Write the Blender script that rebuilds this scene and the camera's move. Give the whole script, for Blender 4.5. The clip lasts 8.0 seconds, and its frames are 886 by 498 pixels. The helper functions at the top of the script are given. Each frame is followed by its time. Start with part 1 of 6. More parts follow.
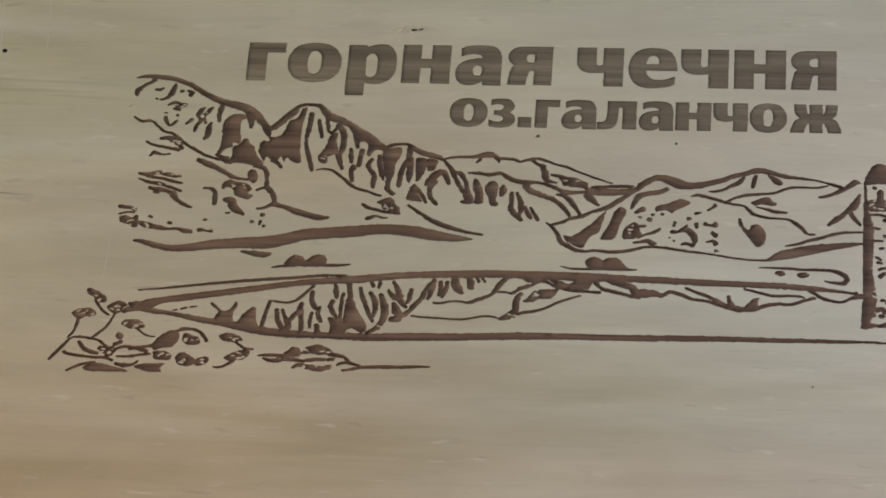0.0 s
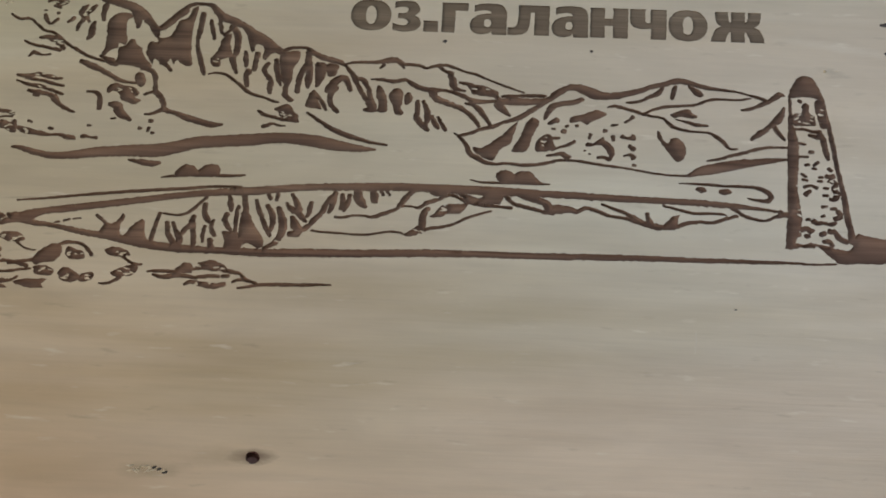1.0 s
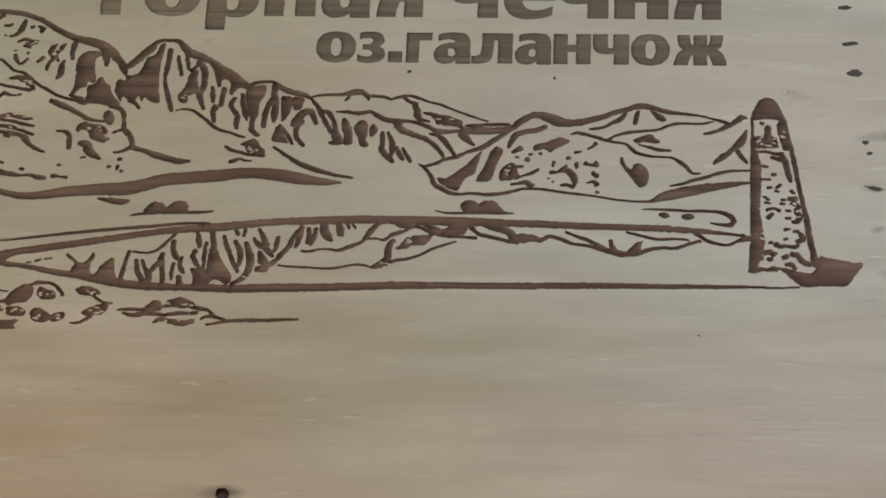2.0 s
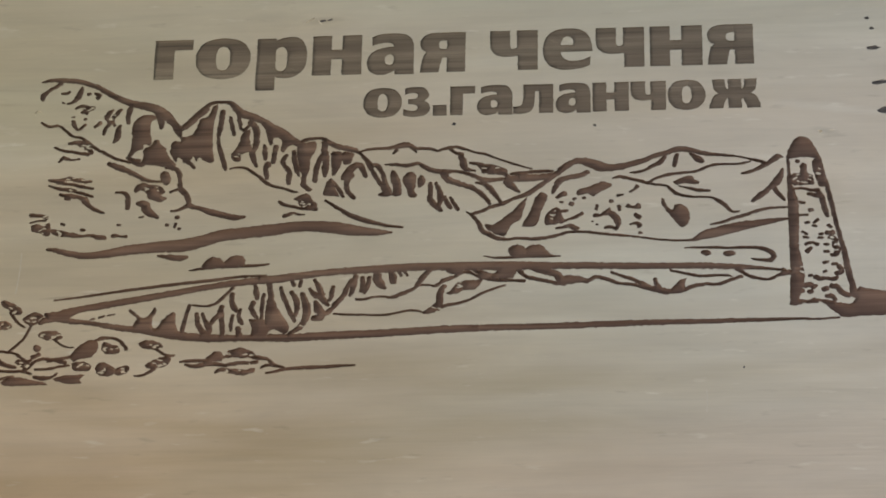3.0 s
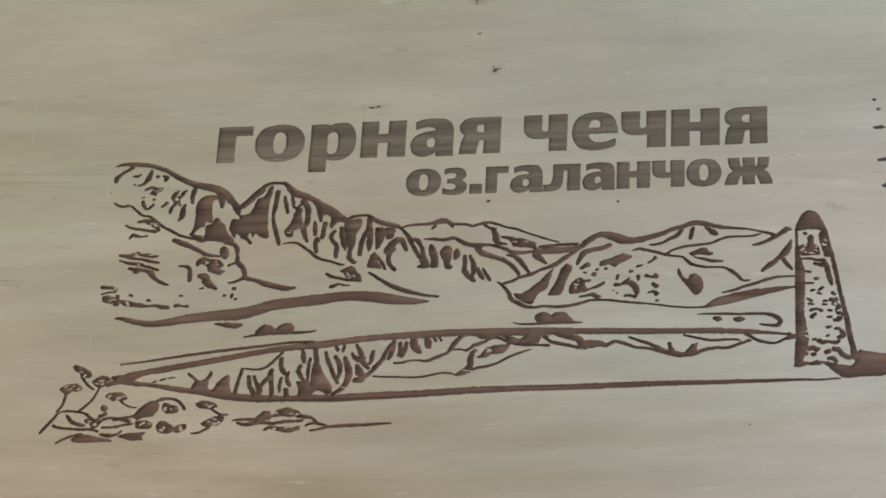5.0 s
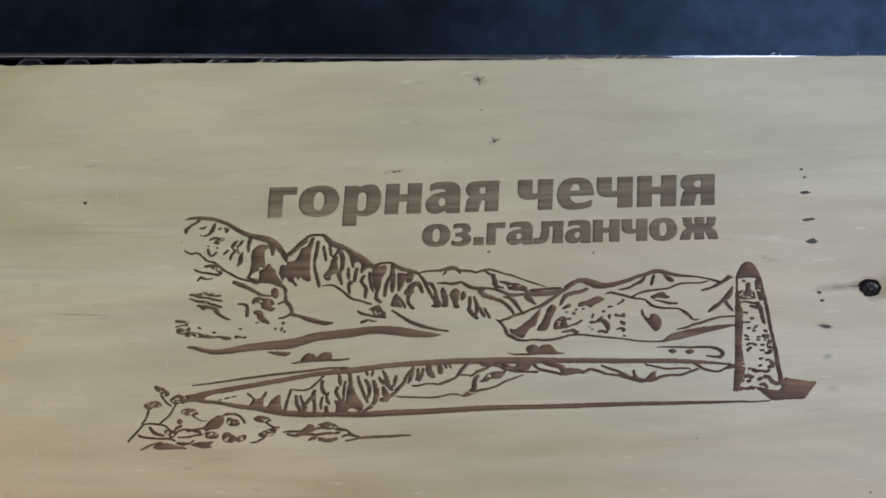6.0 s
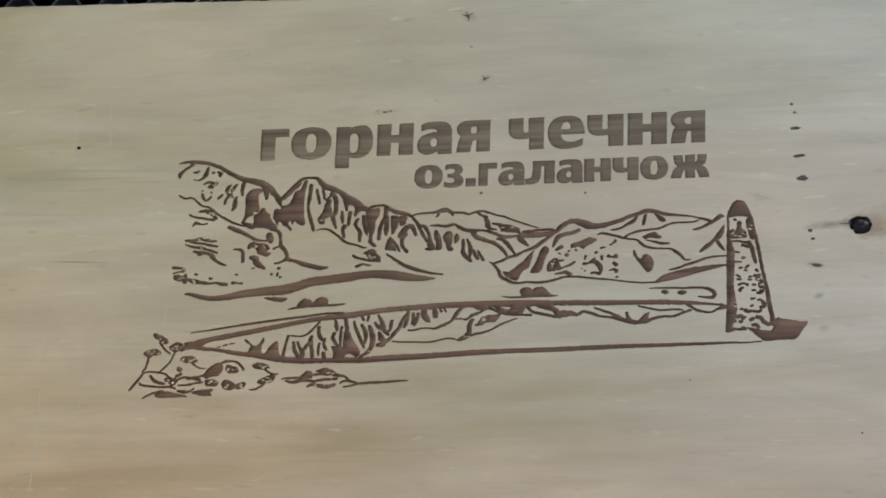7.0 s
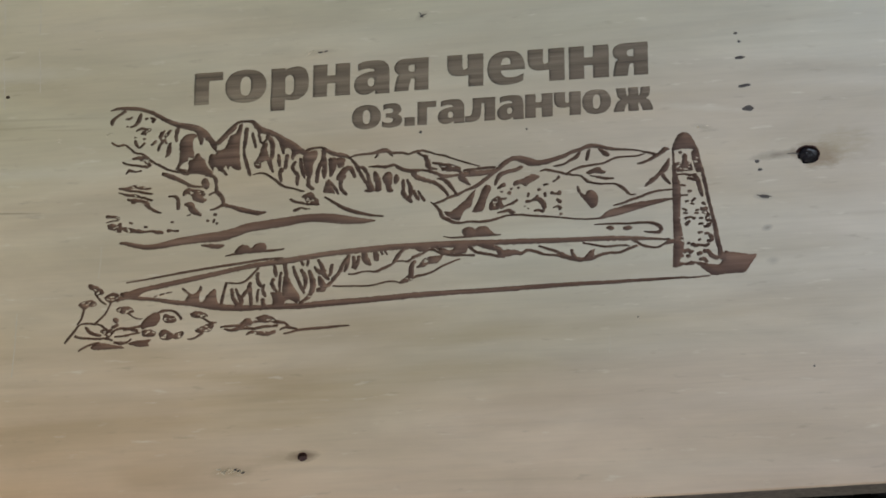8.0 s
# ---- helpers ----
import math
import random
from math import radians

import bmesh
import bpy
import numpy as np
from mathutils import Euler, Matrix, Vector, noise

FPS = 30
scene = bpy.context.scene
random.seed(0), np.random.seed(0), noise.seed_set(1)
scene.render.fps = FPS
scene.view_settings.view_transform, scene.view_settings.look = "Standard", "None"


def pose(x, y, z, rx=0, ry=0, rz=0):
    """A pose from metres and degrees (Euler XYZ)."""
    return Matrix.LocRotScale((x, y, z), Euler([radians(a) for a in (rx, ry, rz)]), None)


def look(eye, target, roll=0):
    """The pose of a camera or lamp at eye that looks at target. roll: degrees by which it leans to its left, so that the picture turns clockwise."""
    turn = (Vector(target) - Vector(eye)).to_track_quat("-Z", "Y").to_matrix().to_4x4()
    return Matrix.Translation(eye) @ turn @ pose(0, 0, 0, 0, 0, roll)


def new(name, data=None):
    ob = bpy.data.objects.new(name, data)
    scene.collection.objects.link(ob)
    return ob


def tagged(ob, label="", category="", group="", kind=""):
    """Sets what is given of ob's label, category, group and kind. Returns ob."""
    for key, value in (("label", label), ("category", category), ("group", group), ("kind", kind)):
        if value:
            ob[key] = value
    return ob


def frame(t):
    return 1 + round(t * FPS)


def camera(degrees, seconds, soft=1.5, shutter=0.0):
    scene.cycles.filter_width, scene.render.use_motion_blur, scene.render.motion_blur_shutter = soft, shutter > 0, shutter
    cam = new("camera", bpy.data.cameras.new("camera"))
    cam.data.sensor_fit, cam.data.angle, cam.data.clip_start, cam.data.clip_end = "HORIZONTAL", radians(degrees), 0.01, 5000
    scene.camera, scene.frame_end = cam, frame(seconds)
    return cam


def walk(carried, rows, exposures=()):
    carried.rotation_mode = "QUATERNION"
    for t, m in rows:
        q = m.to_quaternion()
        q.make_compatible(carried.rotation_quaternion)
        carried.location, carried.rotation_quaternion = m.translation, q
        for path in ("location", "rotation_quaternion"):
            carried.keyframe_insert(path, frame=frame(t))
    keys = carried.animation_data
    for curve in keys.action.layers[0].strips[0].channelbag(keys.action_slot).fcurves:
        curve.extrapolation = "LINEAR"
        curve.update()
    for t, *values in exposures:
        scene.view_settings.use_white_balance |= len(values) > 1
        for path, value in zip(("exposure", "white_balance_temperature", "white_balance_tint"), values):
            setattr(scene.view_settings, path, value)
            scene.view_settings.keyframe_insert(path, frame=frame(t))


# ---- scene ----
cam = camera(20.0, 8.0, soft=1.8)
PATH = [
    (0, pose(0.0395, -0.2167, 0.4116, 26.57, 5.43, 4.32)),
    (0.5, pose(0.0297, -0.2066, 0.3968, 25.29, 3.43, 3.88)),
    (1, pose(0.0224, -0.2058, 0.3890, 24.45, 1.47, 3.11)),
    (1.2, pose(0.0276, -0.2027, 0.3891, 23.78, 1.45, 3.17)),
    (2.3, pose(0.0488, -0.1931, 0.3997, 23.30, 5.68, 2.29)),
    (2.5, pose(0.0545, -0.1969, 0.4003, 24.52, 6.85, 2.22)),
    (3, pose(0.0391, -0.2081, 0.4067, 25.41, 5.07, 1.06)),
    (3.5, pose(0.0484, -0.2095, 0.4031, 26.95, 6.74, 1.21)),
    (4, pose(0.0659, -0.2061, 0.4029, 27.63, 8.85, 2.22)),
    (4.5, pose(0.0642, -0.2177, 0.4123, 28.44, 8.70, 2.41)),
    (5, pose(0.0759, -0.2284, 0.4333, 27.91, 9.37, 2.99)),
    (5.2, pose(0.0738, -0.2250, 0.4443, 27.02, 8.89, 2.89)),
    (6.3, pose(0.1100, -0.2512, 0.5713, 23.98, 10.54, 3.01)),
    (6.5, pose(0.1131, -0.2367, 0.5698, 22.70, 10.92, 2.76)),
    (7, pose(0.1085, -0.2101, 0.5693, 19.91, 10.93, 1.84)),
    (7.5, pose(0.1083, -0.2038, 0.5602, 19.13, 11.06, 1.28)),
    (8, pose(0.1119, -0.2128, 0.5520, 19.03, 10.71, 0.25)),
]
walk(cam, PATH, [(0, -0.2, 6950, 15), (1, -0.23, 6950, 15), (3, -0.14, 6950, 15), (4.5, 0.0, 6650, 14), (6.5, 0.06, 6500, 13), (7, 0.04, 6500, 13), (7.5, -0.2, 6500, 13), (8, -0.12, 6500, 13)])

# ---- light: a room with two windows over the machine ----
world = bpy.data.worlds.new("daylight")
world.use_nodes = True
scene.world = world
sky = world.node_tree.nodes.new("ShaderNodeTexSky")
sky.sky_type, sky.sun_disc = "NISHITA", False
sky.sun_elevation, sky.sun_rotation = radians(38), radians(-50)
world.node_tree.links.new(sky.outputs[0], world.node_tree.nodes["Background"].inputs[0])
world.node_tree.nodes["Background"].inputs[1].default_value = 0.1


def window_light(name, eye, target, wide, high, watts, colour):
    data = bpy.data.lights.new(name, "AREA")
    data.shape, data.size, data.size_y, data.energy, data.color = "RECTANGLE", wide, high, watts, colour
    ob = new(name, data)
    ob.matrix_world = look(eye, target)
    return ob


window_light("window_daylight", (-1.46, -1.08, 0.80), (0.0, -1.08, 0.80), 0.72, 0.72, 29.0, (0.945, 0.91, 0.85))
window_light("skylight_daylight", (0.45, 0.92, 1.88), (0.45, 0.9199, 0.0), 1.06, 0.68, 13.6, (0.79, 0.95, 1.08))

# ---- materials ----


def material(name):
    m = bpy.data.materials.new(name)
    m.use_nodes = True
    tree = m.node_tree
    return m, tree, tree.nodes["Principled BSDF"]


def coords(tree, scale, turn=0.0):
    tc = tree.nodes.new("ShaderNodeTexCoord")
    mp = tree.nodes.new("ShaderNodeMapping")
    mp.inputs["Scale"].default_value = scale
    mp.inputs["Rotation"].default_value = (0, 0, radians(turn))
    tree.links.new(tc.outputs["Object"], mp.inputs["Vector"])
    return mp.outputs["Vector"]


def noise_of(tree, scale, size=1.0, detail=4.0, rough=0.55, turn=0.0, warp=0.0):
    n = tree.nodes.new("ShaderNodeTexNoise")
    n.inputs["Scale"].default_value, n.inputs["Detail"].default_value = size, detail
    n.inputs["Roughness"].default_value, n.inputs["Distortion"].default_value = rough, warp
    tree.links.new(coords(tree, scale, turn), n.inputs["Vector"])
    return n.outputs["Fac"]


def ramp(tree, value, *stops):
    r = tree.nodes.new("ShaderNodeValToRGB")
    while len(r.color_ramp.elements) < len(stops):
        r.color_ramp.elements.new(0.5)
    for e, (at, c) in zip(r.color_ramp.elements, stops):
        e.position, e.color = at, (*c, 1) if len(c) == 3 else c
    tree.links.new(value, r.inputs[0])
    return r.outputs["Color"]


def blend(tree, kind, fac, a, b):
    m = tree.nodes.new("ShaderNodeMix")
    m.data_type, m.blend_type = "RGBA", kind
    for socket, v in ((m.inputs[0], fac), (m.inputs[6], a), (m.inputs[7], b)):
        if isinstance(v, (int, float)):
            socket.default_value = v
        elif isinstance(v, tuple):
            socket.default_value = (*v, 1)
        else:
            tree.links.new(v, socket)
    return m.outputs[2]


def bump(tree, bsdf, value, strength, distance):
    b = tree.nodes.new("ShaderNodeBump")
    b.inputs["Strength"].default_value, b.inputs["Distance"].default_value = strength, distance
    tree.links.new(value, b.inputs["Height"])
    tree.links.new(b.outputs["Normal"], bsdf.inputs["Normal"])


def grey(v):
    return (v, v, v)


def stain(tree, x, y, wide, high, turn, soft, ragged):
    """1 at a place on the board, falling to 0 at a ragged oval rim."""
    tc = tree.nodes.new("ShaderNodeTexCoord")
    mp = tree.nodes.new("ShaderNodeMapping")
    mp.vector_type = "TEXTURE"
    mp.inputs["Location"].default_value = (x * 0.001, y * 0.001, 0)
    mp.inputs["Rotation"].default_value = (0, 0, radians(turn))
    mp.inputs["Scale"].default_value = (wide * 0.001, high * 0.001, 1)
    tree.links.new(tc.outputs["Object"], mp.inputs["Vector"])
    ln = tree.nodes.new("ShaderNodeVectorMath")
    ln.operation = "LENGTH"
    tree.links.new(mp.outputs["Vector"], ln.inputs[0])
    rag = tree.nodes.new("ShaderNodeMath")
    rag.operation, rag.inputs[2].default_value = "MULTIPLY_ADD", -ragged / 2
    rag.inputs[1].default_value = ragged
    tree.links.new(noise_of(tree, (260, 700, 700), 1.0, 3, 0.6), rag.inputs[0])
    add = tree.nodes.new("ShaderNodeMath")
    tree.links.new(ln.outputs["Value"], add.inputs[0])
    tree.links.new(rag.outputs[0], add.inputs[1])
    return ramp(tree, add.outputs[0], (1 - soft, grey(1.0)), (1.0, grey(0.0)))


def times(tree, value, k):
    return ramp(tree, value, (0, grey(0)), (1, grey(k)))


def board_tint_and_light(tree, col, much):
    """Greener towards the back edge, pinker towards the front, with warm-to-cool light painted lengthwise."""
    tc = tree.nodes.new("ShaderNodeTexCoord")
    sep = tree.nodes.new("ShaderNodeSeparateXYZ")
    tree.links.new(tc.outputs["Object"], sep.inputs[0])
    across = tree.nodes.new("ShaderNodeMapRange")
    across.inputs["From Min"].default_value, across.inputs["From Max"].default_value = -0.07, 0.06
    drift = tree.nodes.new("ShaderNodeMath")
    drift.operation, drift.inputs[1].default_value = "MULTIPLY_ADD", 0.05
    tree.links.new(noise_of(tree, (6, 14, 14), 1.0, 3, 0.5), drift.inputs[0])
    tree.links.new(sep.outputs["Y"], drift.inputs[2])
    tree.links.new(drift.outputs[0], across.inputs["Value"])
    hue = ramp(tree, across.outputs[0], (0.2, (1.08, 0.965, 0.90)), (0.6, (1.02, 0.995, 0.965)), (1.0, (0.965, 1.0, 0.97)))
    col = blend(tree, "MULTIPLY", much, col, hue)
    # warm light on the left end, cool sheen on the right, painted in
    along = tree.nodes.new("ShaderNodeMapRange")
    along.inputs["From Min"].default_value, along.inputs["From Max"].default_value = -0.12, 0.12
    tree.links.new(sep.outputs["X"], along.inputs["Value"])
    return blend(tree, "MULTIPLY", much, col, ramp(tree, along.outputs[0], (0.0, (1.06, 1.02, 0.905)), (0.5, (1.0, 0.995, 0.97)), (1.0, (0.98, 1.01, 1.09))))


STAINS = []


def stained(*row):
    """Place in millimetres, half width and height, turn, softness, raggedness, strength and colour."""
    STAINS.append(row)


stained(95.2, -1.3, 7.0, 3.9, -8, 0.6, 1.1, 0.9, (0.25, 0.15, 0.07))
stained(86.0, -0.9, 8.0, 1.3, 4, 0.9, 1.0, 0.75, (0.16, 0.115, 0.075))
stained(100, 0.3, 9.0, 5.0, 12, 0.9, 1.1, 0.6, (0.40, 0.30, 0.16))
stained(96, 1.0, 24, 8.0, 0, 0.95, 0.6, 0.28, (0.42, 0.35, 0.22))
stained(-26.4, -68.4, 4.6, 1.6, 2, 0.8, 0.9, 0.8, (0.15, 0.09, 0.055))
stained(-31, -68.6, 9.0, 2.2, 2, 0.9, 0.9, 0.35, (0.36, 0.27, 0.16))
stained(-43, -71.4, 7.5, 1.7, 4, 0.9, 1.0, 0.5, (0.30, 0.235, 0.14))
stained(-24.5, 33.4, 5.0, 1.0, 4, 0.9, 0.9, 0.45, (0.36, 0.29, 0.2))
stained(1.2, 41.2, 2.2, 1.2, 30, 0.9, 0.8, 0.45, (0.25, 0.2, 0.14))
stained(-3.4, 58.6, 3.0, 1.5, -25, 0.9, 0.9, 0.5, (0.25, 0.2, 0.14))
stained(83.0, -18.8, 1.5, 0.9, 10, 0.9, 0.6, 0.6, (0.19, 0.16, 0.14))
stained(84.0, -26.9, 1.8, 1.2, 0, 0.95, 0.6, 0.4, (0.24, 0.21, 0.18))
stained(82.4, -11.1, 2.6, 1.2, -8, 0.9, 0.8, 0.5, (0.2, 0.17, 0.15))
stained(68.8, 7.2, 3.0, 0.9, -14, 0.9, 0.9, 0.4, (0.30, 0.25, 0.17))
stained(-95, 20.6, 22, 0.45, -2, 0.8, 1.0, 0.27, (0.33, 0.255, 0.15))
stained(-99, 18.6, 18, 0.5, -1, 0.8, 1.0, 0.27, (0.30, 0.23, 0.14))
stained(-88, 17.3, 14, 0.35, -3, 0.8, 1.0, 0.23, (0.33, 0.25, 0.15))
stained(-104, 15.6, 12, 0.4, -1, 0.8, 1.0, 0.20, (0.36, 0.27, 0.16))
stained(-116, 9.5, 20, 0.6, -2, 0.8, 1.0, 0.23, (0.34, 0.26, 0.16))
stained(-112, 7.0, 22, 1.6, -2, 0.9, 0.9, 0.3, (0.38, 0.30, 0.19))
stained(-10, 54.0, 22, 4.0, -3, 0.95, 0.8, 0.3, (0.40, 0.35, 0.26))
stained(40, 47.0, 34, 2.5, -3, 0.95, 0.9, 0.22, (0.42, 0.36, 0.27))
stained(95, 21.0, 20, 2.2, -6, 0.95, 0.9, 0.35, (0.40, 0.34, 0.25))
stained(70, 12.0, 16, 1.2, -8, 0.9, 0.9, 0.3, (0.74, 0.70, 0.60))
stained(-95, 6.0, 40, 2.2, -2, 0.95, 0.9, 0.35, (0.72, 0.68, 0.55))
stained(-105, 33.0, 26, 3.0, -1, 0.95, 0.9, 0.35, (0.72, 0.68, 0.57))
stained(60, 2.0, 8, 0.8, -5, 0.9, 0.9, 0.3, (0.76, 0.72, 0.62))
stained(-70, 44.0, 26, 2.4, -2, 0.95, 0.9, 0.25, (0.72, 0.68, 0.57))
stained(-102.5, -3.8, 10.5, 0.3, -3, 0.7, 0.8, 0.6, (0.26, 0.19, 0.12))
stained(-70, -23.0, 5.0, 0.3, 3, 0.7, 0.8, 0.4, (0.28, 0.21, 0.14))


def make_wood():
    m, tree, bsdf = material("planed_pale_wood")
    # broad soft bands of lighter and darker growth along the board, drifting in hue
    bands = ramp(tree, noise_of(tree, (5.5, 34, 34), 1.0, 3, 0.5, -1.5, 1.2),
                 (0.28, (0.50, 0.43, 0.305)), (0.42, (0.57, 0.51, 0.40)), (0.58, (0.63, 0.58, 0.48)), (0.76, (0.53, 0.465, 0.35)))
    hue = ramp(tree, noise_of(tree, (5, 17, 17), 1.0, 3, 0.5, 3.0, 0.4), (0.34, (1.05, 0.985, 0.95)), (0.66, (0.955, 0.995, 0.975)))
    col = blend(tree, "MULTIPLY", 1.0, bands, hue)
    col = board_tint_and_light(tree, col, 1.0)
    cloud = ramp(tree, noise_of(tree, (22, 60, 60), 1.0, 4, 0.6, -2.0, 0.5), (0.3, grey(0.90)), (0.7, grey(1.07)))
    col = blend(tree, "MULTIPLY", 1.0, col, cloud)
    # long wavering grain, faint
    grain = noise_of(tree, (20, 190, 190), 1.0, 4, 0.55, -1.5, 0.9)
    col = blend(tree, "MULTIPLY", 0.9, col, ramp(tree, grain, (0.3, grey(0.93)), (0.5, grey(1.0)), (0.7, grey(1.035))))
    fine = noise_of(tree, (60, 1500, 900), 1.0, 3, 0.6, -1.5)
    col = blend(tree, "MULTIPLY", 0.25, col, ramp(tree, fine, (0.3, grey(0.86)), (0.55, grey(1.0)), (0.75, grey(1.05))))
    # a few brown streaks, gathered in some stretches
    streak = ramp(tree, noise_of(tree, (5, 240, 240), 1.0, 2, 0.5, -1.5, 0.4), (0.60, grey(0.0)), (0.72, grey(1.0)))
    where = ramp(tree, noise_of(tree, (11, 26, 26), 1.0, 2, 0.5), (0.50, grey(0.0)), (0.62, grey(0.22)))
    col = blend(tree, "MIX", blend(tree, "MULTIPLY", 1.0, streak, where), col, (0.33, 0.255, 0.16))
    # dark flecks and pale torn fibres
    fleck = ramp(tree, noise_of(tree, (120, 520, 520), 1.0, 3, 0.55), (0.64, grey(0.0)), (0.78, grey(0.4)))
    col = blend(tree, "MIX", fleck, col, (0.30, 0.24, 0.16))
    torn = ramp(tree, noise_of(tree, (85, 430, 430), 1.2, 3, 0.55), (0.64, grey(0.0)), (0.76, grey(0.5)))
    col = blend(tree, "MIX", torn, col, (0.80, 0.755, 0.64))
    # brown stains round the resin knot, the nail hole and the small knots
    for x, y, wide, high, turn, soft, ragged, much, tone in STAINS:
        col = blend(tree, "MIX", times(tree, stain(tree, x, y, wide, high, turn, soft, ragged), much), col, tone)
    tree.links.new(col, bsdf.inputs["Base Color"])
    bsdf.inputs["Specular IOR Level"].default_value = 0.5
    tree.links.new(ramp(tree, grain, (0.3, grey(0.35)), (0.7, grey(0.29))), bsdf.inputs["Roughness"])
    h = blend(tree, "ADD", 0.5, grain, fine)
    bump(tree, bsdf, h, 0.22, 0.00022)
    return m


def make_char(name, deep, mid, pale):
    # laser-burnt wood: raster lines of uneven strength over the bands of the grain
    m, tree, bsdf = material(name)
    raster = noise_of(tree, (26, 3400, 10), 1.0, 3, 0.7)
    lines = noise_of(tree, (14, 1050, 10), 1.0, 2, 0.6)
    grain = noise_of(tree, (12, 300, 300), 1.0, 4, 0.6, -1.5)
    blot = noise_of(tree, (55, 75, 75), 1.0, 3, 0.5)
    col = ramp(tree, grain, (0.3, deep), (0.52, mid), (0.72, pale))
    col = blend(tree, "MULTIPLY", 0.6, col, ramp(tree, raster, (0.3, grey(0.76)), (0.5, grey(0.97)), (0.7, grey(1.18))))
    col = blend(tree, "MULTIPLY", 0.85, col, ramp(tree, lines, (0.30, grey(0.58)), (0.42, grey(0.94)), (0.62, grey(1.05)), (0.74, grey(1.28))))
    col = blend(tree, "MULTIPLY", 0.6, col, ramp(tree, blot, (0.3, grey(0.8)), (0.7, grey(1.15))))
    # the char takes the same drift, its painted light included
    col = board_tint_and_light(tree, board_tint_and_light(tree, col, 1.0), 0.35)
    tree.links.new(col, bsdf.inputs["Base Color"])
    bsdf.inputs["Roughness"].default_value = 0.7
    bsdf.inputs["Specular IOR Level"].default_value = 0.25
    bump(tree, bsdf, blend(tree, "ADD", 0.5, raster, lines), 0.5, 0.0002)
    return m


def make_plain(name, base, rough, metal=0.0, vary=0.25, size=400, coat=0.0):
    m, tree, bsdf = material(name)
    n = noise_of(tree, (1, 1, 1), size, 4, 0.6)
    w = noise_of(tree, (1, 1, 1), size / 9, 3, 0.6)
    col = blend(tree, "MULTIPLY", 1.0, base, ramp(tree, n, (0.3, grey(1 - vary)), (0.7, grey(1 + vary))))
    col = blend(tree, "MULTIPLY", 0.7, col, ramp(tree, w, (0.3, grey(1 - vary)), (0.7, grey(1 + vary))))
    tree.links.new(col, bsdf.inputs["Base Color"])
    tree.links.new(ramp(tree, w, (0.3, grey(max(rough - 0.08, 0.02))), (0.7, grey(rough + 0.08))), bsdf.inputs["Roughness"])
    bsdf.inputs["Metallic"].default_value = metal
    bsdf.inputs["Coat Weight"].default_value = coat
    bump(tree, bsdf, n, 0.15, 0.0002)
    return m


WOOD = make_wood()
CHAR = make_char("burnt_brown_engraving", (0.138, 0.086, 0.066), (0.196, 0.128, 0.10), (0.275, 0.19, 0.148))
CHAR_LETTER = make_char("shallow_burnt_lettering", (0.165, 0.127, 0.1), (0.233, 0.184, 0.144), (0.34, 0.28, 0.22))
SAWN = make_plain("dark_grey_sawn_side", (0.15, 0.135, 0.115), 0.7, 0.0, 0.3, 700)
PIT = make_plain("dark_bark_mark", (0.105, 0.094, 0.092), 0.7, 0.0, 0.4, 2500)
HOLE = make_plain("dark_nail_hole", (0.15, 0.075, 0.06), 0.6, 0.0, 0.3, 1500)
RESIN = make_plain("glossy_black_resin_knot", (0.011, 0.010, 0.014), 0.12, 0.0, 0.5, 900, 0.5)
FIBRE = make_plain("pale_wood_fibre", (0.78, 0.71, 0.56), 0.4, 0.0, 0.2, 3000)
SCAR = make_plain("rubbed_pale_scratch", (0.605, 0.55, 0.44), 0.6, 0.0, 0.1, 900)
RAIL = make_plain("dark_anodised_metal", (0.015, 0.025, 0.045), 0.30, 0.92, 0.3, 160)
# lip metal far brighter than the rail: its colour carries the edge highlight
EDGE = make_plain("bright_lip_metal", (0.42, 0.44, 0.54), 0.11, 1.0, 0.15, 300)
FOIL = make_plain("dull_aluminium_foil_cells", (0.10, 0.10, 0.115), 0.5, 0.3, 0.35, 300)
TRAY = make_plain("sooty_metal_tray", (0.055, 0.053, 0.055), 0.7, 0.3, 0.4, 60)
PLASTER = make_plain("grey_painted_plaster", (0.46, 0.45, 0.43), 0.8, 0.0, 0.06, 12)


def part(name, bm, mat, parent=None, label=""):
    me = bpy.data.meshes.new(name)
    bm.to_mesh(me)
    bm.free()
    me.materials.append(mat)
    ob = new(name, me)
    ob.parent = parent
    if label:
        tagged(ob, label)
    return ob


def box(bm, x0, x1, y0, y1, z0, z1):
    v = [bm.verts.new(p) for p in ((x0, y0, z0), (x1, y0, z0), (x1, y1, z0), (x0, y1, z0), (x0, y0, z1), (x1, y0, z1), (x1, y1, z1), (x0, y1, z1))]
    for f in ((3, 2, 1, 0), (4, 5, 6, 7), (0, 1, 5, 4), (1, 2, 6, 5), (2, 3, 7, 6), (3, 0, 4, 7)):
        bm.faces.new([v[i] for i in f])
    return v


# ---- the room ----
THICK = 0.0095          # of the board
CELL_DEEP = 0.022       # of the cell bed
GROUND = -THICK - CELL_DEEP


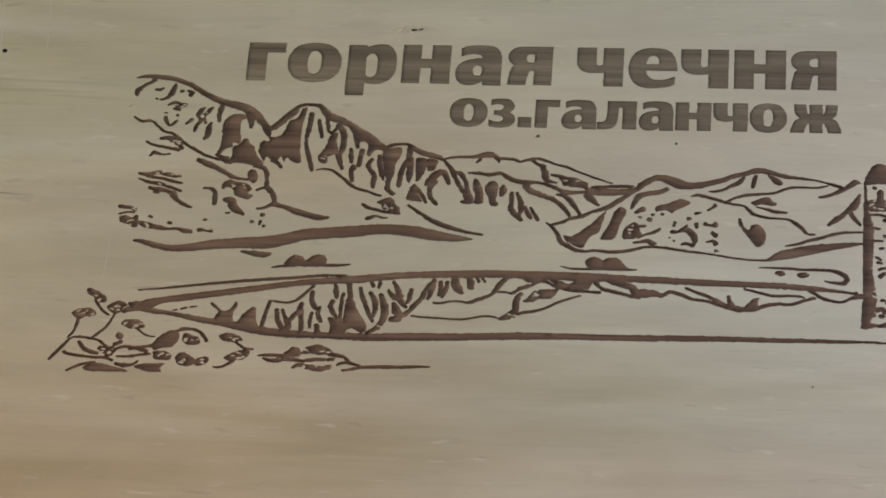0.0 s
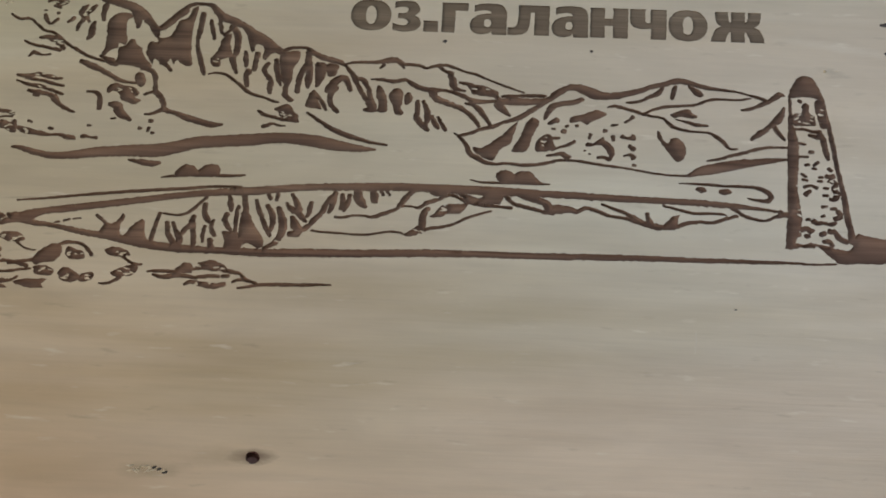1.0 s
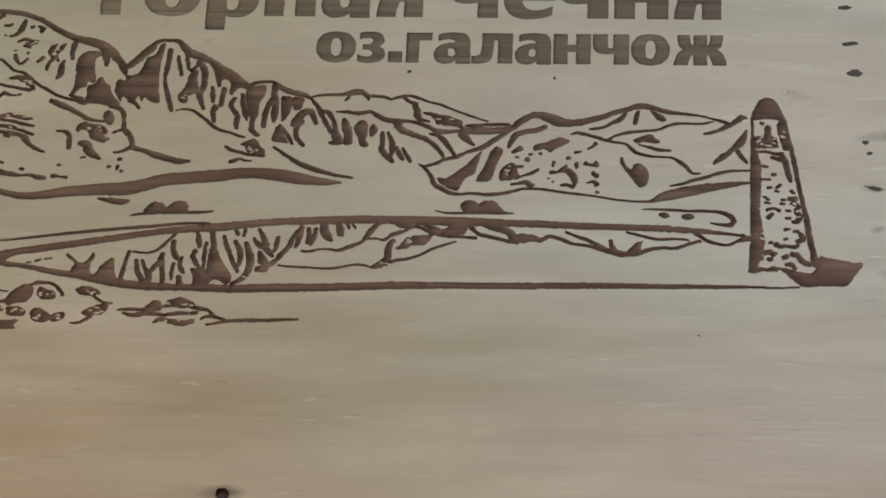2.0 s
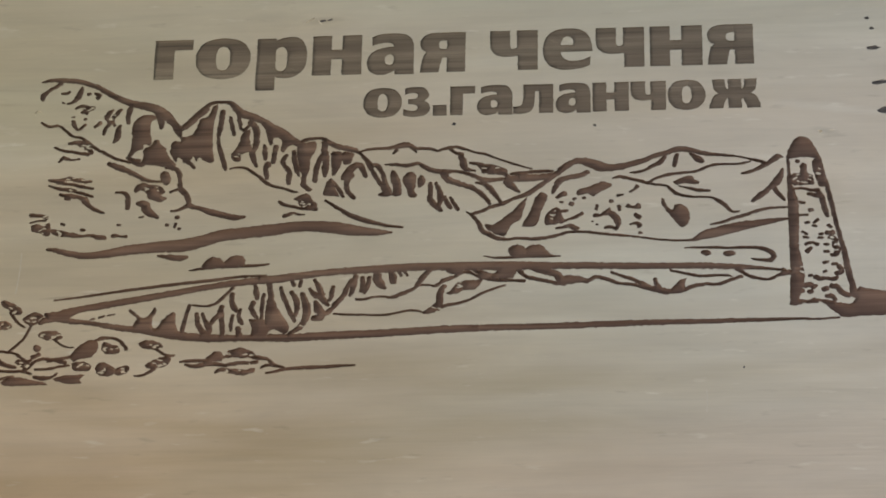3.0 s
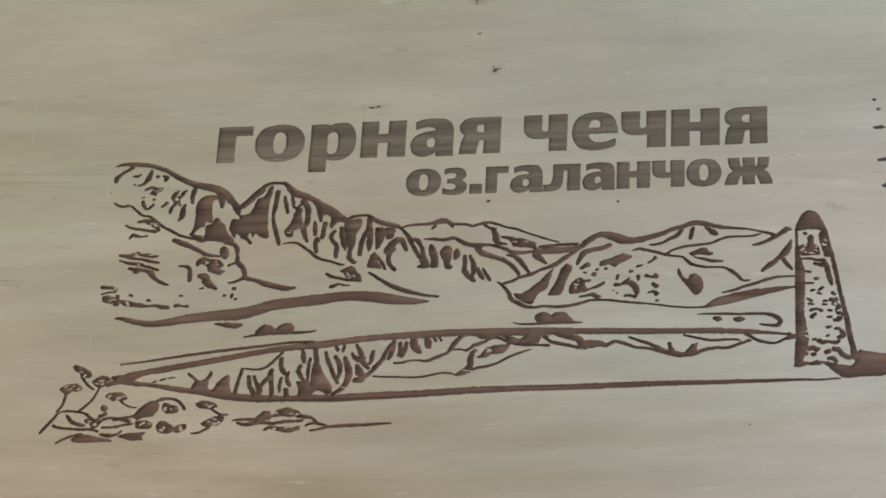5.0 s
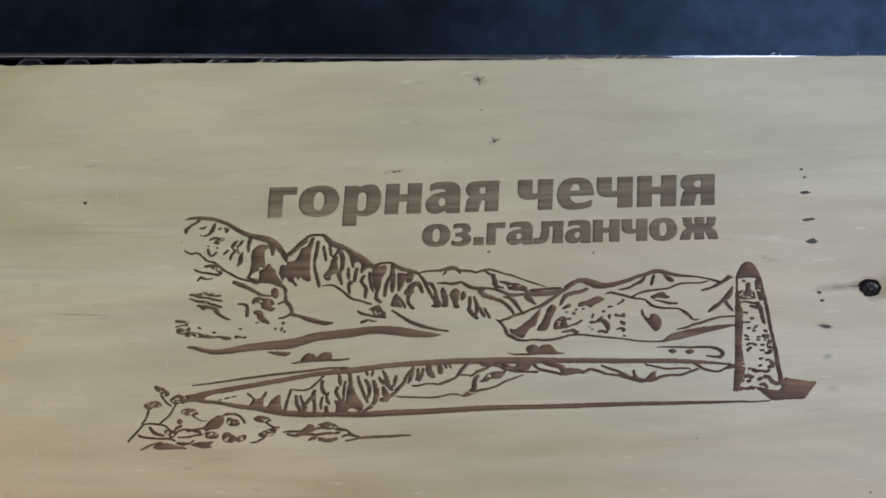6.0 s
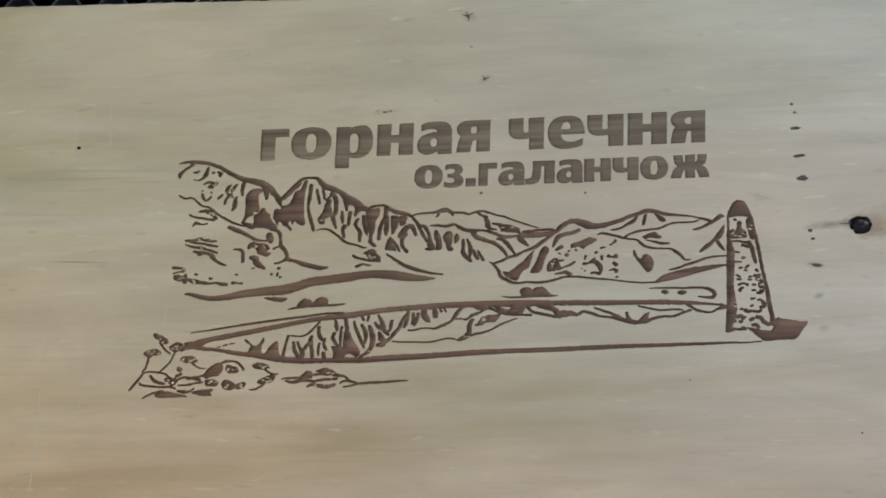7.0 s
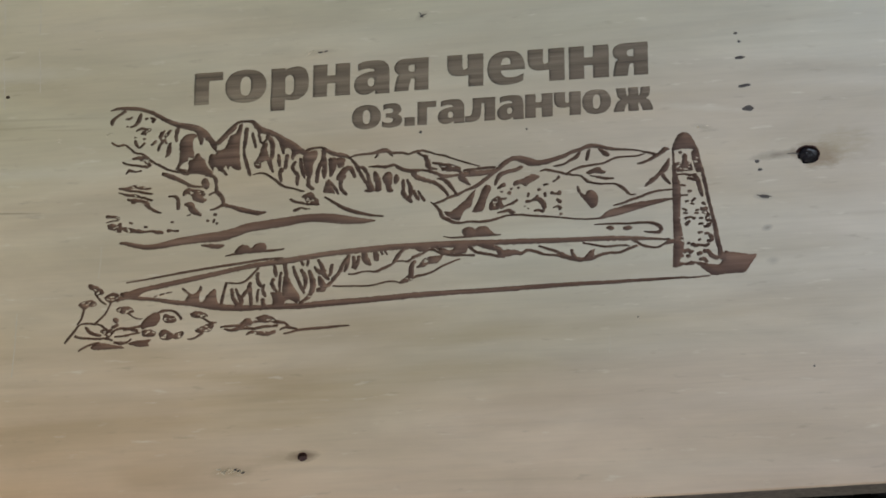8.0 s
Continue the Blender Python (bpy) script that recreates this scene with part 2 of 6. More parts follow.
def room():
    bm = bmesh.new()
    box(bm, -1.5, 1.5, -1.5, 1.9, GROUND - 0.05, GROUND)
    tagged(part("floor", bm, TRAY), "sooty dark metal tray under the cell bed", "floor", kind="structure")
    bm = bmesh.new()
    for x0, x1, y0, y1 in ((-1.6, -0.1, -1.6, 2.0), (1.0, 1.6, -1.6, 2.0), (-0.1, 1.0, -1.6, 0.57), (-0.1, 1.0, 1.27, 2.0)):
        box(bm, x0, x1, y0, y1, 1.9, 2.0)
    tagged(part("ceiling", bm, PLASTER), "grey painted ceiling with a roof window opening", "ceiling", kind="structure")
    bm = bmesh.new()
    box(bm, -1.6, 1.6, -1.6, -1.5, GROUND - 0.05, 1.9)
    tagged(part("wall_south", bm, PLASTER), "plain grey painted wall", "wall", kind="structure")
    bm = bmesh.new()
    box(bm, 1.5, 1.6, -1.5, 1.9, GROUND - 0.05, 1.9)
    tagged(part("wall_east", bm, PLASTER), "plain grey painted wall", "wall", kind="structure")
    # walls with a window opening each
    bm = bmesh.new()
    for y0, y1, z0, z1 in ((-1.5, -1.46, -0.0815, 1.9), (-0.7, 1.9, -0.0815, 1.9), (-1.46, -0.7, -0.0815, 0.42), (-1.46, -0.7, 1.18, 1.9)):
        box(bm, -1.6, -1.5, y0, y1, z0, z1)
    tagged(part("wall_west", bm, PLASTER), "grey painted wall with a window opening", "wall", kind="structure")
    bm = bmesh.new()
    box(bm, -1.6, 1.6, 1.9, 2.0, GROUND - 0.05, 1.9)
    tagged(part("wall_north", bm, PLASTER), "plain grey painted wall", "wall", kind="structure")


room()

# ---- the engraved drawing, in millimetres on the board ----
MARKS = {}      # motif: list of polygons
BEDS = []       # places along the bottoms of the grooves


def curve_through(pts, closed, step):
    """A smooth line through the points (Catmull-Rom), stepped evenly."""
    pts = [np.array(p, float) for p in pts]
    n = len(pts)
    out = []
    for i in range(n if closed else n - 1):
        a, b = pts[i], pts[(i + 1) % n]
        p = pts[i - 1] if closed or i else a
        q = pts[(i + 2) % n] if closed or i + 2 < n else b
        k = max(1, int(round(np.hypot(*(b - a)[:2]) / step)))
        for j in range(k):
            t = j / k
            out.append(0.5 * (2 * a + (b - p) * t + (2 * p - 5 * a + 4 * b - q) * t * t + (3 * a - p - 3 * b + q) * t ** 3))
    if not closed:
        out.append(pts[-1])
    return out


def wobble(x, y, size):
    v = noise.noise_vector(Vector((x * 1.3, y * 2.2, 3.0))) * 0.6 + noise.noise_vector(Vector((x * 3.0, y * 7.0, 8.0))) * 0.8
    return v.x * size, v.y * size


def brush(motif, *pts):
    """One burnt stroke: points with the stroke's width at each."""
    line = curve_through(pts, False, 0.34)
    xy = np.array([p[:2] for p in line])
    w = np.array([max(p[2], 0.2) for p in line]) * 0.5
    d = np.gradient(xy, axis=0)
    d /= np.maximum(np.hypot(d[:, 0], d[:, 1]), 1e-9)[:, None]
    side = np.stack([-d[:, 1], d[:, 0]], 1)
    left, right = xy + side * w[:, None], xy - side * w[:, None]
    for row in (left, right):
        for i, (x, y) in enumerate(row):
            row[i] += np.array(wobble(x, y, min(0.2, w[i] * 0.42)))
    BEDS.extend((float(x), float(y)) for (x, y), half in zip(xy[1:-1], w[1:-1]) if half > 0.22)
    polys = MARKS.setdefault(motif, [])
    for i in range(len(xy) - 1):
        polys.append([tuple(left[i]), tuple(right[i]), tuple(right[i + 1]), tuple(left[i + 1])])
    for i, back in ((0, -1), (len(xy) - 1, 1)):
        cap = []
        for k in range(7):
            a = math.pi * k / 6
            cap.append(tuple(xy[i] + (side[i] * math.cos(a) + d[i] * back * 0.8 * math.sin(a)) * w[i]))
        cap[0], cap[6] = tuple(left[i]), tuple(right[i])
        polys.append(cap if back < 0 else cap[::-1])


def patch(motif, *pts):
    """A burnt area inside an outline."""
    out = []
    for x, y in curve_through(pts, True, 0.4):
        dx, dy = wobble(x, y, 0.19)
        out.append((x + dx, y + dy))
    MARKS.setdefault(motif, []).append(out)
    ring = np.array(out)
    lean = np.roll(ring, -1, 0) - np.roll(ring, 1, 0)
    lean /= np.maximum(np.hypot(lean[:, 0], lean[:, 1]), 1e-9)[:, None]
    turned = np.sign(np.sum(ring[:, 0] * np.roll(ring[:, 1], -1) - ring[:, 1] * np.roll(ring[:, 0], -1)))
    for p in (ring + 0.42 * turned * np.stack([-lean[:, 1], lean[:, 0]], 1))[::2]:
        if np.hypot(*(ring - p).T).min() > 0.34:
            BEDS.append((float(p[0]), float(p[1])))


def spot(motif, x, y, rx, ry, turn=0.0, points=14, rough=0.2):
    """A small irregular oval."""
    c, s = math.cos(radians(turn)), math.sin(radians(turn))
    out = []
    for k in range(points):
        a = 2 * math.pi * k / points
        r = 1 + rough * noise.noise(Vector((x + 2 * math.cos(a), y + 2 * math.sin(a), 4.0)))
        u, v = rx * r * math.cos(a), ry * r * math.sin(a)
        out.append((x + u * c - v * s, y + u * s + v * c))
    MARKS.setdefault(motif, []).append(out)


def speckle(motif, x, y, rx, ry, count):
    """Small ovals left unburnt inside a motif."""
    rng = random.Random(int(x * 37 + y * 91))
    for _ in range(count):
        ang, far = rng.uniform(0, 2 * math.pi), math.sqrt(rng.random())
        spot("spared", x + rx * far * math.cos(ang), y + ry * far * math.sin(ang), rng.uniform(0.22, 0.6), rng.uniform(0.1, 0.2), rng.uniform(-30, 30), 9, 0.6)


def raster_step(x, y):
    """The beam draws in rows: edges step from row to row and waver a little sideways."""
    row = 0.24
    y2 = y - 0.75 * row / (2 * math.pi) * math.sin(2 * math.pi * y / row)
    side = 0.10 * noise.noise(Vector((x * 0.12, y * 2.1, 7.0))) + 0.09 * noise.noise(Vector((x * 0.2, y * 5.0, 2.0)))
    return x + side, y2


GLYPHS = {}     # letter: its outlines

# heavy grotesque letters in a unit box; a third number marks a point on a curve, the others are corners
SHAPES = {
    "г": [[(0, 0), (0.52, 0), (0.52, 0.74), (1, 0.74), (1, 1), (0, 1)]],
    "о": [[(0.5, 0, 1), (0.8, 0.07, 1), (0.965, 0.28, 1), (1, 0.5, 1), (0.965, 0.72, 1), (0.8, 0.93, 1), (0.5, 1, 1), (0.2, 0.93, 1), (0.035, 0.72, 1), (0, 0.5, 1), (0.035, 0.28, 1), (0.2, 0.07, 1)],
          [(0.5, 0.21, 1), (0.59, 0.27, 1), (0.625, 0.42, 1), (0.625, 0.58, 1), (0.59, 0.73, 1), (0.5, 0.79, 1), (0.41, 0.73, 1), (0.375, 0.58, 1), (0.375, 0.42, 1), (0.41, 0.27, 1)]],
    "р": [[(0, 0), (0.38, 0), (0.38, 0.25), (0.5, 0.225, 1), (0.7, 0.235, 1), (0.89, 0.33, 1), (0.985, 0.5, 1), (0.99, 0.72, 1), (0.93, 0.88, 1), (0.8, 0.985, 1), (0.64, 1.0, 1), (0.5, 0.98, 1), (0.38, 0.94), (0.37, 0.98), (0, 0.98)],
          [(0.38, 0.42), (0.44, 0.365, 1), (0.53, 0.36, 1), (0.595, 0.44, 1), (0.61, 0.58, 1), (0.595, 0.73, 1), (0.53, 0.805, 1), (0.44, 0.8, 1), (0.38, 0.74)]],
    "н": [[(0, 0), (0.385, 0), (0.385, 0.40), (0.60, 0.40), (0.60, 0), (1, 0), (1, 1), (0.60, 1), (0.60, 0.64), (0.385, 0.64), (0.385, 1), (0, 1)]],
    "а": [[(0.60, 0), (1, 0), (0.99, 0.2), (0.99, 0.62, 1), (0.95, 0.84, 1), (0.82, 0.97, 1), (0.55, 1.0, 1), (0.28, 0.985, 1), (0.10, 0.92), (0.11, 0.71), (0.24, 0.755, 1), (0.40, 0.775, 1), (0.53, 0.75, 1), (0.565, 0.68),
           (0.40, 0.665, 1), (0.19, 0.60, 1), (0.04, 0.46, 1), (0.0, 0.29, 1), (0.05, 0.11, 1), (0.19, 0.01, 1), (0.36, 0.0, 1), (0.5, 0.04, 1), (0.585, 0.10)],
          [(0.48, 0.235, 1), (0.55, 0.27, 1), (0.57, 0.36, 1), (0.55, 0.45, 1), (0.47, 0.49, 1), (0.395, 0.44, 1), (0.375, 0.35, 1), (0.41, 0.265, 1)]],
    "я": [[(0, 0), (0.42, 0), (0.44, 0.16, 1), (0.49, 0.36), (0.59, 0.36), (0.59, 0), (1, 0), (1, 1), (0.35, 1), (0.16, 0.965, 1), (0.035, 0.86, 1), (0.0, 0.72, 1), (0.04, 0.585, 1), (0.15, 0.51), (0.075, 0.43, 1), (0.035, 0.25, 1)],
          [(0.59, 0.585), (0.49, 0.585, 1), (0.43, 0.62, 1), (0.41, 0.69, 1), (0.43, 0.76, 1), (0.49, 0.795, 1), (0.59, 0.80)]],
    "ч": [[(0.58, 0), (1, 0), (1, 1), (0.56, 1), (0.56, 0.57), (0.50, 0.535, 1), (0.44, 0.55, 1), (0.42, 0.61), (0.42, 1), (0, 1), (0.0, 0.64, 1), (0.04, 0.48, 1), (0.15, 0.375, 1), (0.34, 0.34, 1), (0.58, 0.355)]],
    "е": [[(1, 0.43), (0.985, 0.62, 1), (0.92, 0.82, 1), (0.76, 0.965, 1), (0.52, 1.0, 1), (0.27, 0.965, 1), (0.09, 0.82, 1), (0.005, 0.57, 1), (0.02, 0.33, 1), (0.12, 0.13, 1), (0.30, 0.02, 1), (0.52, 0.0, 1), (0.78, 0.03, 1), (0.955, 0.105), (0.955, 0.31),
           (0.80, 0.235, 1), (0.62, 0.205, 1), (0.47, 0.245, 1), (0.385, 0.35, 1), (0.37, 0.43)],
          [(0.37, 0.60), (0.62, 0.60), (0.605, 0.71, 1), (0.565, 0.78, 1), (0.50, 0.805, 1), (0.425, 0.775, 1), (0.385, 0.70, 1)]],
    "з": [[(0.06, 0.955), (0.05, 0.74), (0.20, 0.785, 1), (0.38, 0.80, 1), (0.50, 0.765, 1), (0.53, 0.69, 1), (0.48, 0.62, 1), (0.36, 0.59), (0.18, 0.59), (0.18, 0.425), (0.36, 0.42, 1), (0.50, 0.38, 1), (0.54, 0.30, 1), (0.48, 0.225, 1), (0.34, 0.20, 1), (0.17, 0.225, 1), (0.0, 0.28),
           (0.0, 0.05), (0.20, 0.01, 1), (0.48, 0.0, 1), (0.78, 0.045, 1), (0.955, 0.16, 1), (1.0, 0.30, 1), (0.94, 0.44, 1), (0.78, 0.53), (0.92, 0.62, 1), (0.95, 0.75, 1), (0.88, 0.90, 1), (0.70, 0.985, 1), (0.45, 1.0, 1), (0.22, 0.99, 1)]],
    ".": [[(0, 0), (1, 0), (1, 1), (0, 1)]],
    "л": [[(0.64, 0), (1, 0), (1, 1), (0.25, 1), (0.25, 0.55, 1), (0.215, 0.33, 1), (0.14, 0.25, 1), (0.0, 0.25), (0.0, 0.0), (0.20, -0.01, 1), (0.38, 0.04, 1), (0.48, 0.15, 1), (0.53, 0.38, 1), (0.545, 0.75), (0.64, 0.75)]],
    "ж": [[(0, 0), (0.27, 0), (0.30, 0.18, 1), (0.345, 0.33, 1), (0.37, 0.33), (0.37, 0), (0.63, 0), (0.63, 0.33), (0.655, 0.33, 1), (0.70, 0.18, 1), (0.73, 0), (1, 0), (0.97, 0.22, 1), (0.90, 0.43, 1), (0.81, 0.515), (0.88, 0.60, 1), (0.915, 0.76, 1), (0.93, 1),
           (0.69, 1), (0.68, 0.82, 1), (0.655, 0.67, 1), (0.63, 0.66), (0.63, 1), (0.37, 1), (0.37, 0.66), (0.345, 0.67, 1), (0.32, 0.82, 1), (0.31, 1), (0.07, 1), (0.085, 0.76, 1), (0.12, 0.60, 1), (0.19, 0.515), (0.10, 0.43, 1), (0.03, 0.22, 1)]],
}


def contour(points):
    """A closed outline: straight between corners, smooth through points on a curve."""
    corners = [i for i, p in enumerate(points) if len(p) == 2]
    if not corners:
        return [tuple(p) for p in curve_through([p[:2] for p in points], True, 0.3)]
    ring = points[corners[0]:] + points[:corners[0]] + [points[corners[0]]]
    out, run = [], [ring[0][:2]]
    for p in ring[1:]:
        run.append(p[:2])
        if len(p) == 2:
            if len(run) > 2:
                out += [tuple(q) for q in curve_through(run, False, 0.3)[:-1]]
            else:
                (ax, ay), (bx, by) = run
                k = max(1, int(round(math.hypot(bx - ax, by - ay) / 0.15)))
                out += [(ax + (bx - ax) * j / k, ay + (by - ay) * j / k) for j in range(k)]
            run = [p[:2]]
    return out


def letter(char, x0, x1, y0, y1):
    """A letter fitted into its box, its edges stepped by the beam's rows."""
    loops = []
    for k, shape in enumerate(SHAPES[char]):
        ring = contour([(x0 + (x1 - x0) * p[0], y0 + (y1 - y0) * p[1], *p[2:]) for p in shape])
        area = sum(a[0] * b[1] - b[0] * a[1] for a, b in zip(ring, ring[1:] + ring[:1]))
        if (area > 0) == (k > 0):
            ring.reverse()
        loops.append(np.array([raster_step(x, y) for x, y in ring]))
    GLYPHS[f"letter {len(GLYPHS)}"] = [loops]


# left mountain
brush("left_mountain", (-77.2, 21.7, 0.34), (-75.4, 22.1, 0.79), (-73.2, 22.0, 1.02), (-70.7, 21.8, 1.13), (-68.6, 21.2, 1.02), (-66.5, 20.4, 1.02), (-64.5, 19.2, 1.13), (-62.7, 18.1, 1.24), (-60.4, 17.0, 1.36), (-58.1, 16.3, 1.58), (-55.8, 15.7, 1.81), (-54.1, 14.9, 1.81), (-52.5, 13.5, 1.81), (-51.1, 11.9, 1.36), (-49.7, 11.1, 1.02), (-48.0, 12.3, 1.02), (-46.6, 13.7, 1.02), (-45.2, 15.1, 1.02))
brush("left_mountain", (-73.5, 21.3, 0.90), (-74.7, 20.5, 0.79), (-75.7, 19.8, 0.79), (-76.7, 18.8, 1.13), (-76.7, 17.9, 0.68))
brush("left_mountain", (-73.2, 19.2, 0.45), (-72.2, 19.2, 0.79), (-71.7, 19.6, 0.45))
brush("left_mountain", (-69.4, 20.5, 0.45), (-69.6, 19.4, 1.13), (-70.2, 18.0, 1.13), (-71.1, 17.2, 0.68), (-72.0, 17.0, 0.45))
brush("left_mountain", (-72.9, 17.2, 0.45), (-72.6, 17.1, 0.45))
brush("left_mountain", (-68.2, 18.9, 0.68), (-67.7, 19.0, 0.57))
brush("left_mountain", (-66.8, 19.0, 0.68), (-65.9, 18.6, 0.90), (-66.3, 18.0, 0.90))
brush("left_mountain", (-70.3, 15.9, 0.57), (-69.0, 16.4, 0.79), (-68.1, 15.8, 1.58), (-66.7, 16.0, 0.57))
brush("left_mountain", (-69.1, 15.1, 0.57), (-68.0, 14.8, 0.68))
brush("left_mountain", (-70.8, 14.1, 0.34), (-70.3, 14.1, 0.34))
brush("left_mountain", (-68.4, 13.6, 0.57), (-68.1, 13.6, 0.57))
brush("left_mountain", (-70.6, 13.2, 0.79), (-70.2, 12.2, 0.90), (-69.6, 11.3, 0.45))
brush("left_mountain", (-69.2, 11.4, 0.57), (-68.2, 12.4, 0.68))
brush("left_mountain", (-66.3, 11.9, 0.68), (-65.3, 12.7, 0.90))
brush("left_mountain", (-63.1, 15.4, 0.45), (-63.8, 14.7, 1.02), (-64.1, 13.7, 1.13), (-63.5, 12.7, 0.90), (-64.3, 11.5, 0.79), (-64.5, 10.3, 0.68))
brush("left_mountain", (-61.6, 15.4, 0.68), (-62.4, 14.5, 0.90), (-63.1, 13.3, 0.79), (-62.6, 12.1, 0.68))
brush("left_mountain", (-61.5, 12.1, 0.57), (-61.8, 10.8, 1.24), (-61.9, 9.5, 1.36), (-62.5, 8.5, 0.57))
brush("left_mountain", (-59.8, 15.6, 1.13), (-60.1, 14.3, 1.13), (-60.0, 12.5, 0.79))
patch("left_mountain", (-58.9, 12.7), (-58.1, 13.7), (-56.6, 14.2), (-55.0, 14.0), (-54.8, 13.2), (-55.6, 12.6), (-55.7, 10.8), (-55.3, 8.1), (-55.8, 7.7), (-56.7, 8.0), (-56.8, 7.0), (-58.1, 6.6), (-58.9, 5.5), (-59.7, 5.2), (-59.4, 6.4), (-59.1, 7.8), (-59.2, 10.3), (-59.2, 11.8))
brush("left_mountain", (-59.8, 5.3, 0.57), (-58.7, 4.8, 0.79), (-57.3, 4.6, 0.68))
patch("left_mountain", (-56.7, 7.0), (-55.4, 7.7), (-54.9, 8.8), (-54.1, 8.9), (-53.6, 7.9), (-52.6, 7.1), (-52.1, 5.7), (-51.1, 4.4), (-50.4, 3.4), (-52.5, 3.1), (-54.5, 3.5), (-56.1, 3.6), (-56.9, 3.3), (-57.8, 3.4), (-59.0, 4.4), (-57.0, 4.4), (-56.7, 5.8))
brush("left_mountain", (-54.4, 14.4, 1.36), (-53.8, 12.8, 1.36), (-53.7, 11.3, 0.79))
brush("left_mountain", (-51.7, 12.7, 1.13), (-50.5, 10.9, 1.58), (-50.2, 9.7, 0.90))

# second peak
brush("second_peak", (-49.7, 11.1, 1.13), (-48.4, 12.5, 1.02), (-47.0, 14.0, 1.02), (-45.8, 15.1, 1.02), (-44.6, 16.2, 0.79), (-42.8, 16.5, 0.68), (-40.9, 16.2, 0.90), (-39.9, 15.1, 1.36), (-38.6, 13.9, 1.70), (-36.9, 13.3, 1.58), (-35.2, 12.5, 1.36), (-33.7, 11.6, 1.36), (-32.3, 10.4, 1.81), (-30.6, 9.4, 1.81), (-29.1, 8.2, 1.58), (-27.8, 7.5, 1.13))
patch("second_peak", (-50.5, 10.2), (-49.5, 9.4), (-47.8, 9.8), (-46.9, 11.7), (-46.3, 13.0), (-45.0, 13.6), (-44.2, 15.6), (-43.2, 15.8), (-43.5, 13.9), (-43.8, 12.1), (-43.9, 9.1), (-43.6, 5.4), (-43.2, 4.5), (-43.8, 3.7), (-45.0, 4.1), (-45.9, 4.7), (-46.4, 6.4), (-47.3, 6.2), (-48.2, 6.9), (-48.9, 6.0), (-49.5, 6.5), (-50.0, 7.5), (-49.9, 8.7))
patch("second_peak", (-51.4, 8.3), (-49.9, 8.4), (-46.2, 8.5), (-45.7, 5.5), (-46.3, 4.7), (-46.7, 4.0), (-47.4, 5.2), (-48.0, 3.8), (-49.1, 4.3), (-50.1, 5.1), (-50.4, 3.9), (-51.1, 4.9), (-51.7, 6.1))
brush("second_peak", (-48.9, 4.3, 0.90), (-47.8, 3.8, 0.90), (-47.0, 2.8, 0.68))
brush("second_peak", (-42.3, 14.5, 1.02), (-42.4, 12.5, 1.13), (-42.6, 10.6, 1.02), (-42.8, 9.5, 0.90))
brush("second_peak", (-42.8, 9.1, 0.57), (-42.6, 7.2, 0.90), (-42.0, 5.2, 1.02), (-41.3, 2.8, 0.90), (-41.0, 2.2, 0.45))
brush("second_peak", (-40.8, 13.2, 0.68), (-40.4, 11.7, 0.90), (-39.9, 9.5, 0.79))
brush("second_peak", (-39.5, 14.6, 0.68), (-39.0, 12.4, 0.90), (-38.6, 10.7, 0.68))
brush("second_peak", (-36.8, 11.6, 0.57), (-38.2, 10.3, 0.79))
patch("second_peak", (-38.4, 9.7), (-37.6, 10.4), (-36.8, 10.6), (-37.0, 8.8), (-36.4, 6.9), (-36.8, 5.8), (-38.3, 5.4), (-38.4, 4.1), (-39.5, 3.9), (-40.1, 4.7), (-40.2, 5.6), (-39.3, 6.8), (-38.7, 8.5))
brush("second_peak", (-37.0, 12.1, 1.13), (-35.9, 10.8, 1.36), (-35.6, 9.1, 1.24), (-35.7, 6.9, 1.13), (-36.3, 5.7, 1.13), (-36.0, 4.3, 1.13), (-35.4, 2.8, 0.68))
brush("second_peak", (-34.8, 12.0, 0.68), (-33.8, 10.5, 0.68), (-33.3, 8.8, 0.68), (-32.8, 7.5, 0.79))
patch("second_peak", (-33.7, 11.2), (-32.1, 10.9), (-30.1, 9.4), (-27.8, 7.8), (-27.7, 6.6), (-28.9, 7.1), (-29.9, 6.4), (-30.5, 5.5), (-31.1, 6.3), (-30.8, 7.7), (-31.6, 8.7), (-32.4, 8.5), (-32.8, 7.0), (-33.3, 8.0), (-33.2, 9.5))
brush("second_peak", (-34.1, 7.1, 0.68), (-33.9, 5.6, 1.02), (-33.8, 4.2, 0.68))
brush("second_peak", (-31.9, 6.8, 1.13), (-32.1, 5.3, 1.02), (-32.3, 3.6, 1.02))
brush("second_peak", (-29.8, 4.9, 0.79), (-30.5, 3.8, 1.02), (-30.1, 2.6, 0.90), (-29.2, 1.6, 1.02), (-29.3, -0.1, 1.02), (-29.2, -1.0, 0.68))
brush("second_peak", (-33.2, 3.2, 1.36), (-33.6, 2.3, 1.02), (-33.3, 0.3, 0.90))

# third peak
brush("third_peak", (-27.8, 7.3, 0.79), (-26.5, 8.0, 0.79), (-25.0, 8.3, 0.57), (-23.5, 8.3, 0.68), (-22.2, 7.5, 1.02), (-20.7, 6.6, 1.13), (-18.9, 6.1, 1.13), (-17.4, 5.7, 1.02), (-16.3, 5.2, 0.57))
patch("third_peak", (-27.6, 7.1), (-26.5, 7.5), (-24.6, 7.7), (-24.3, 6.7), (-24.8, 5.3), (-25.4, 3.9), (-25.5, 1.7), (-25.9, 0.5), (-26.0, -0.7), (-25.5, -1.6), (-24.8, -2.1), (-25.2, -2.6), (-26.3, -2.2), (-27.1, -1.1), (-26.9, 0.6), (-27.5, 2.0), (-27.8, 4.2), (-28.0, 5.9))
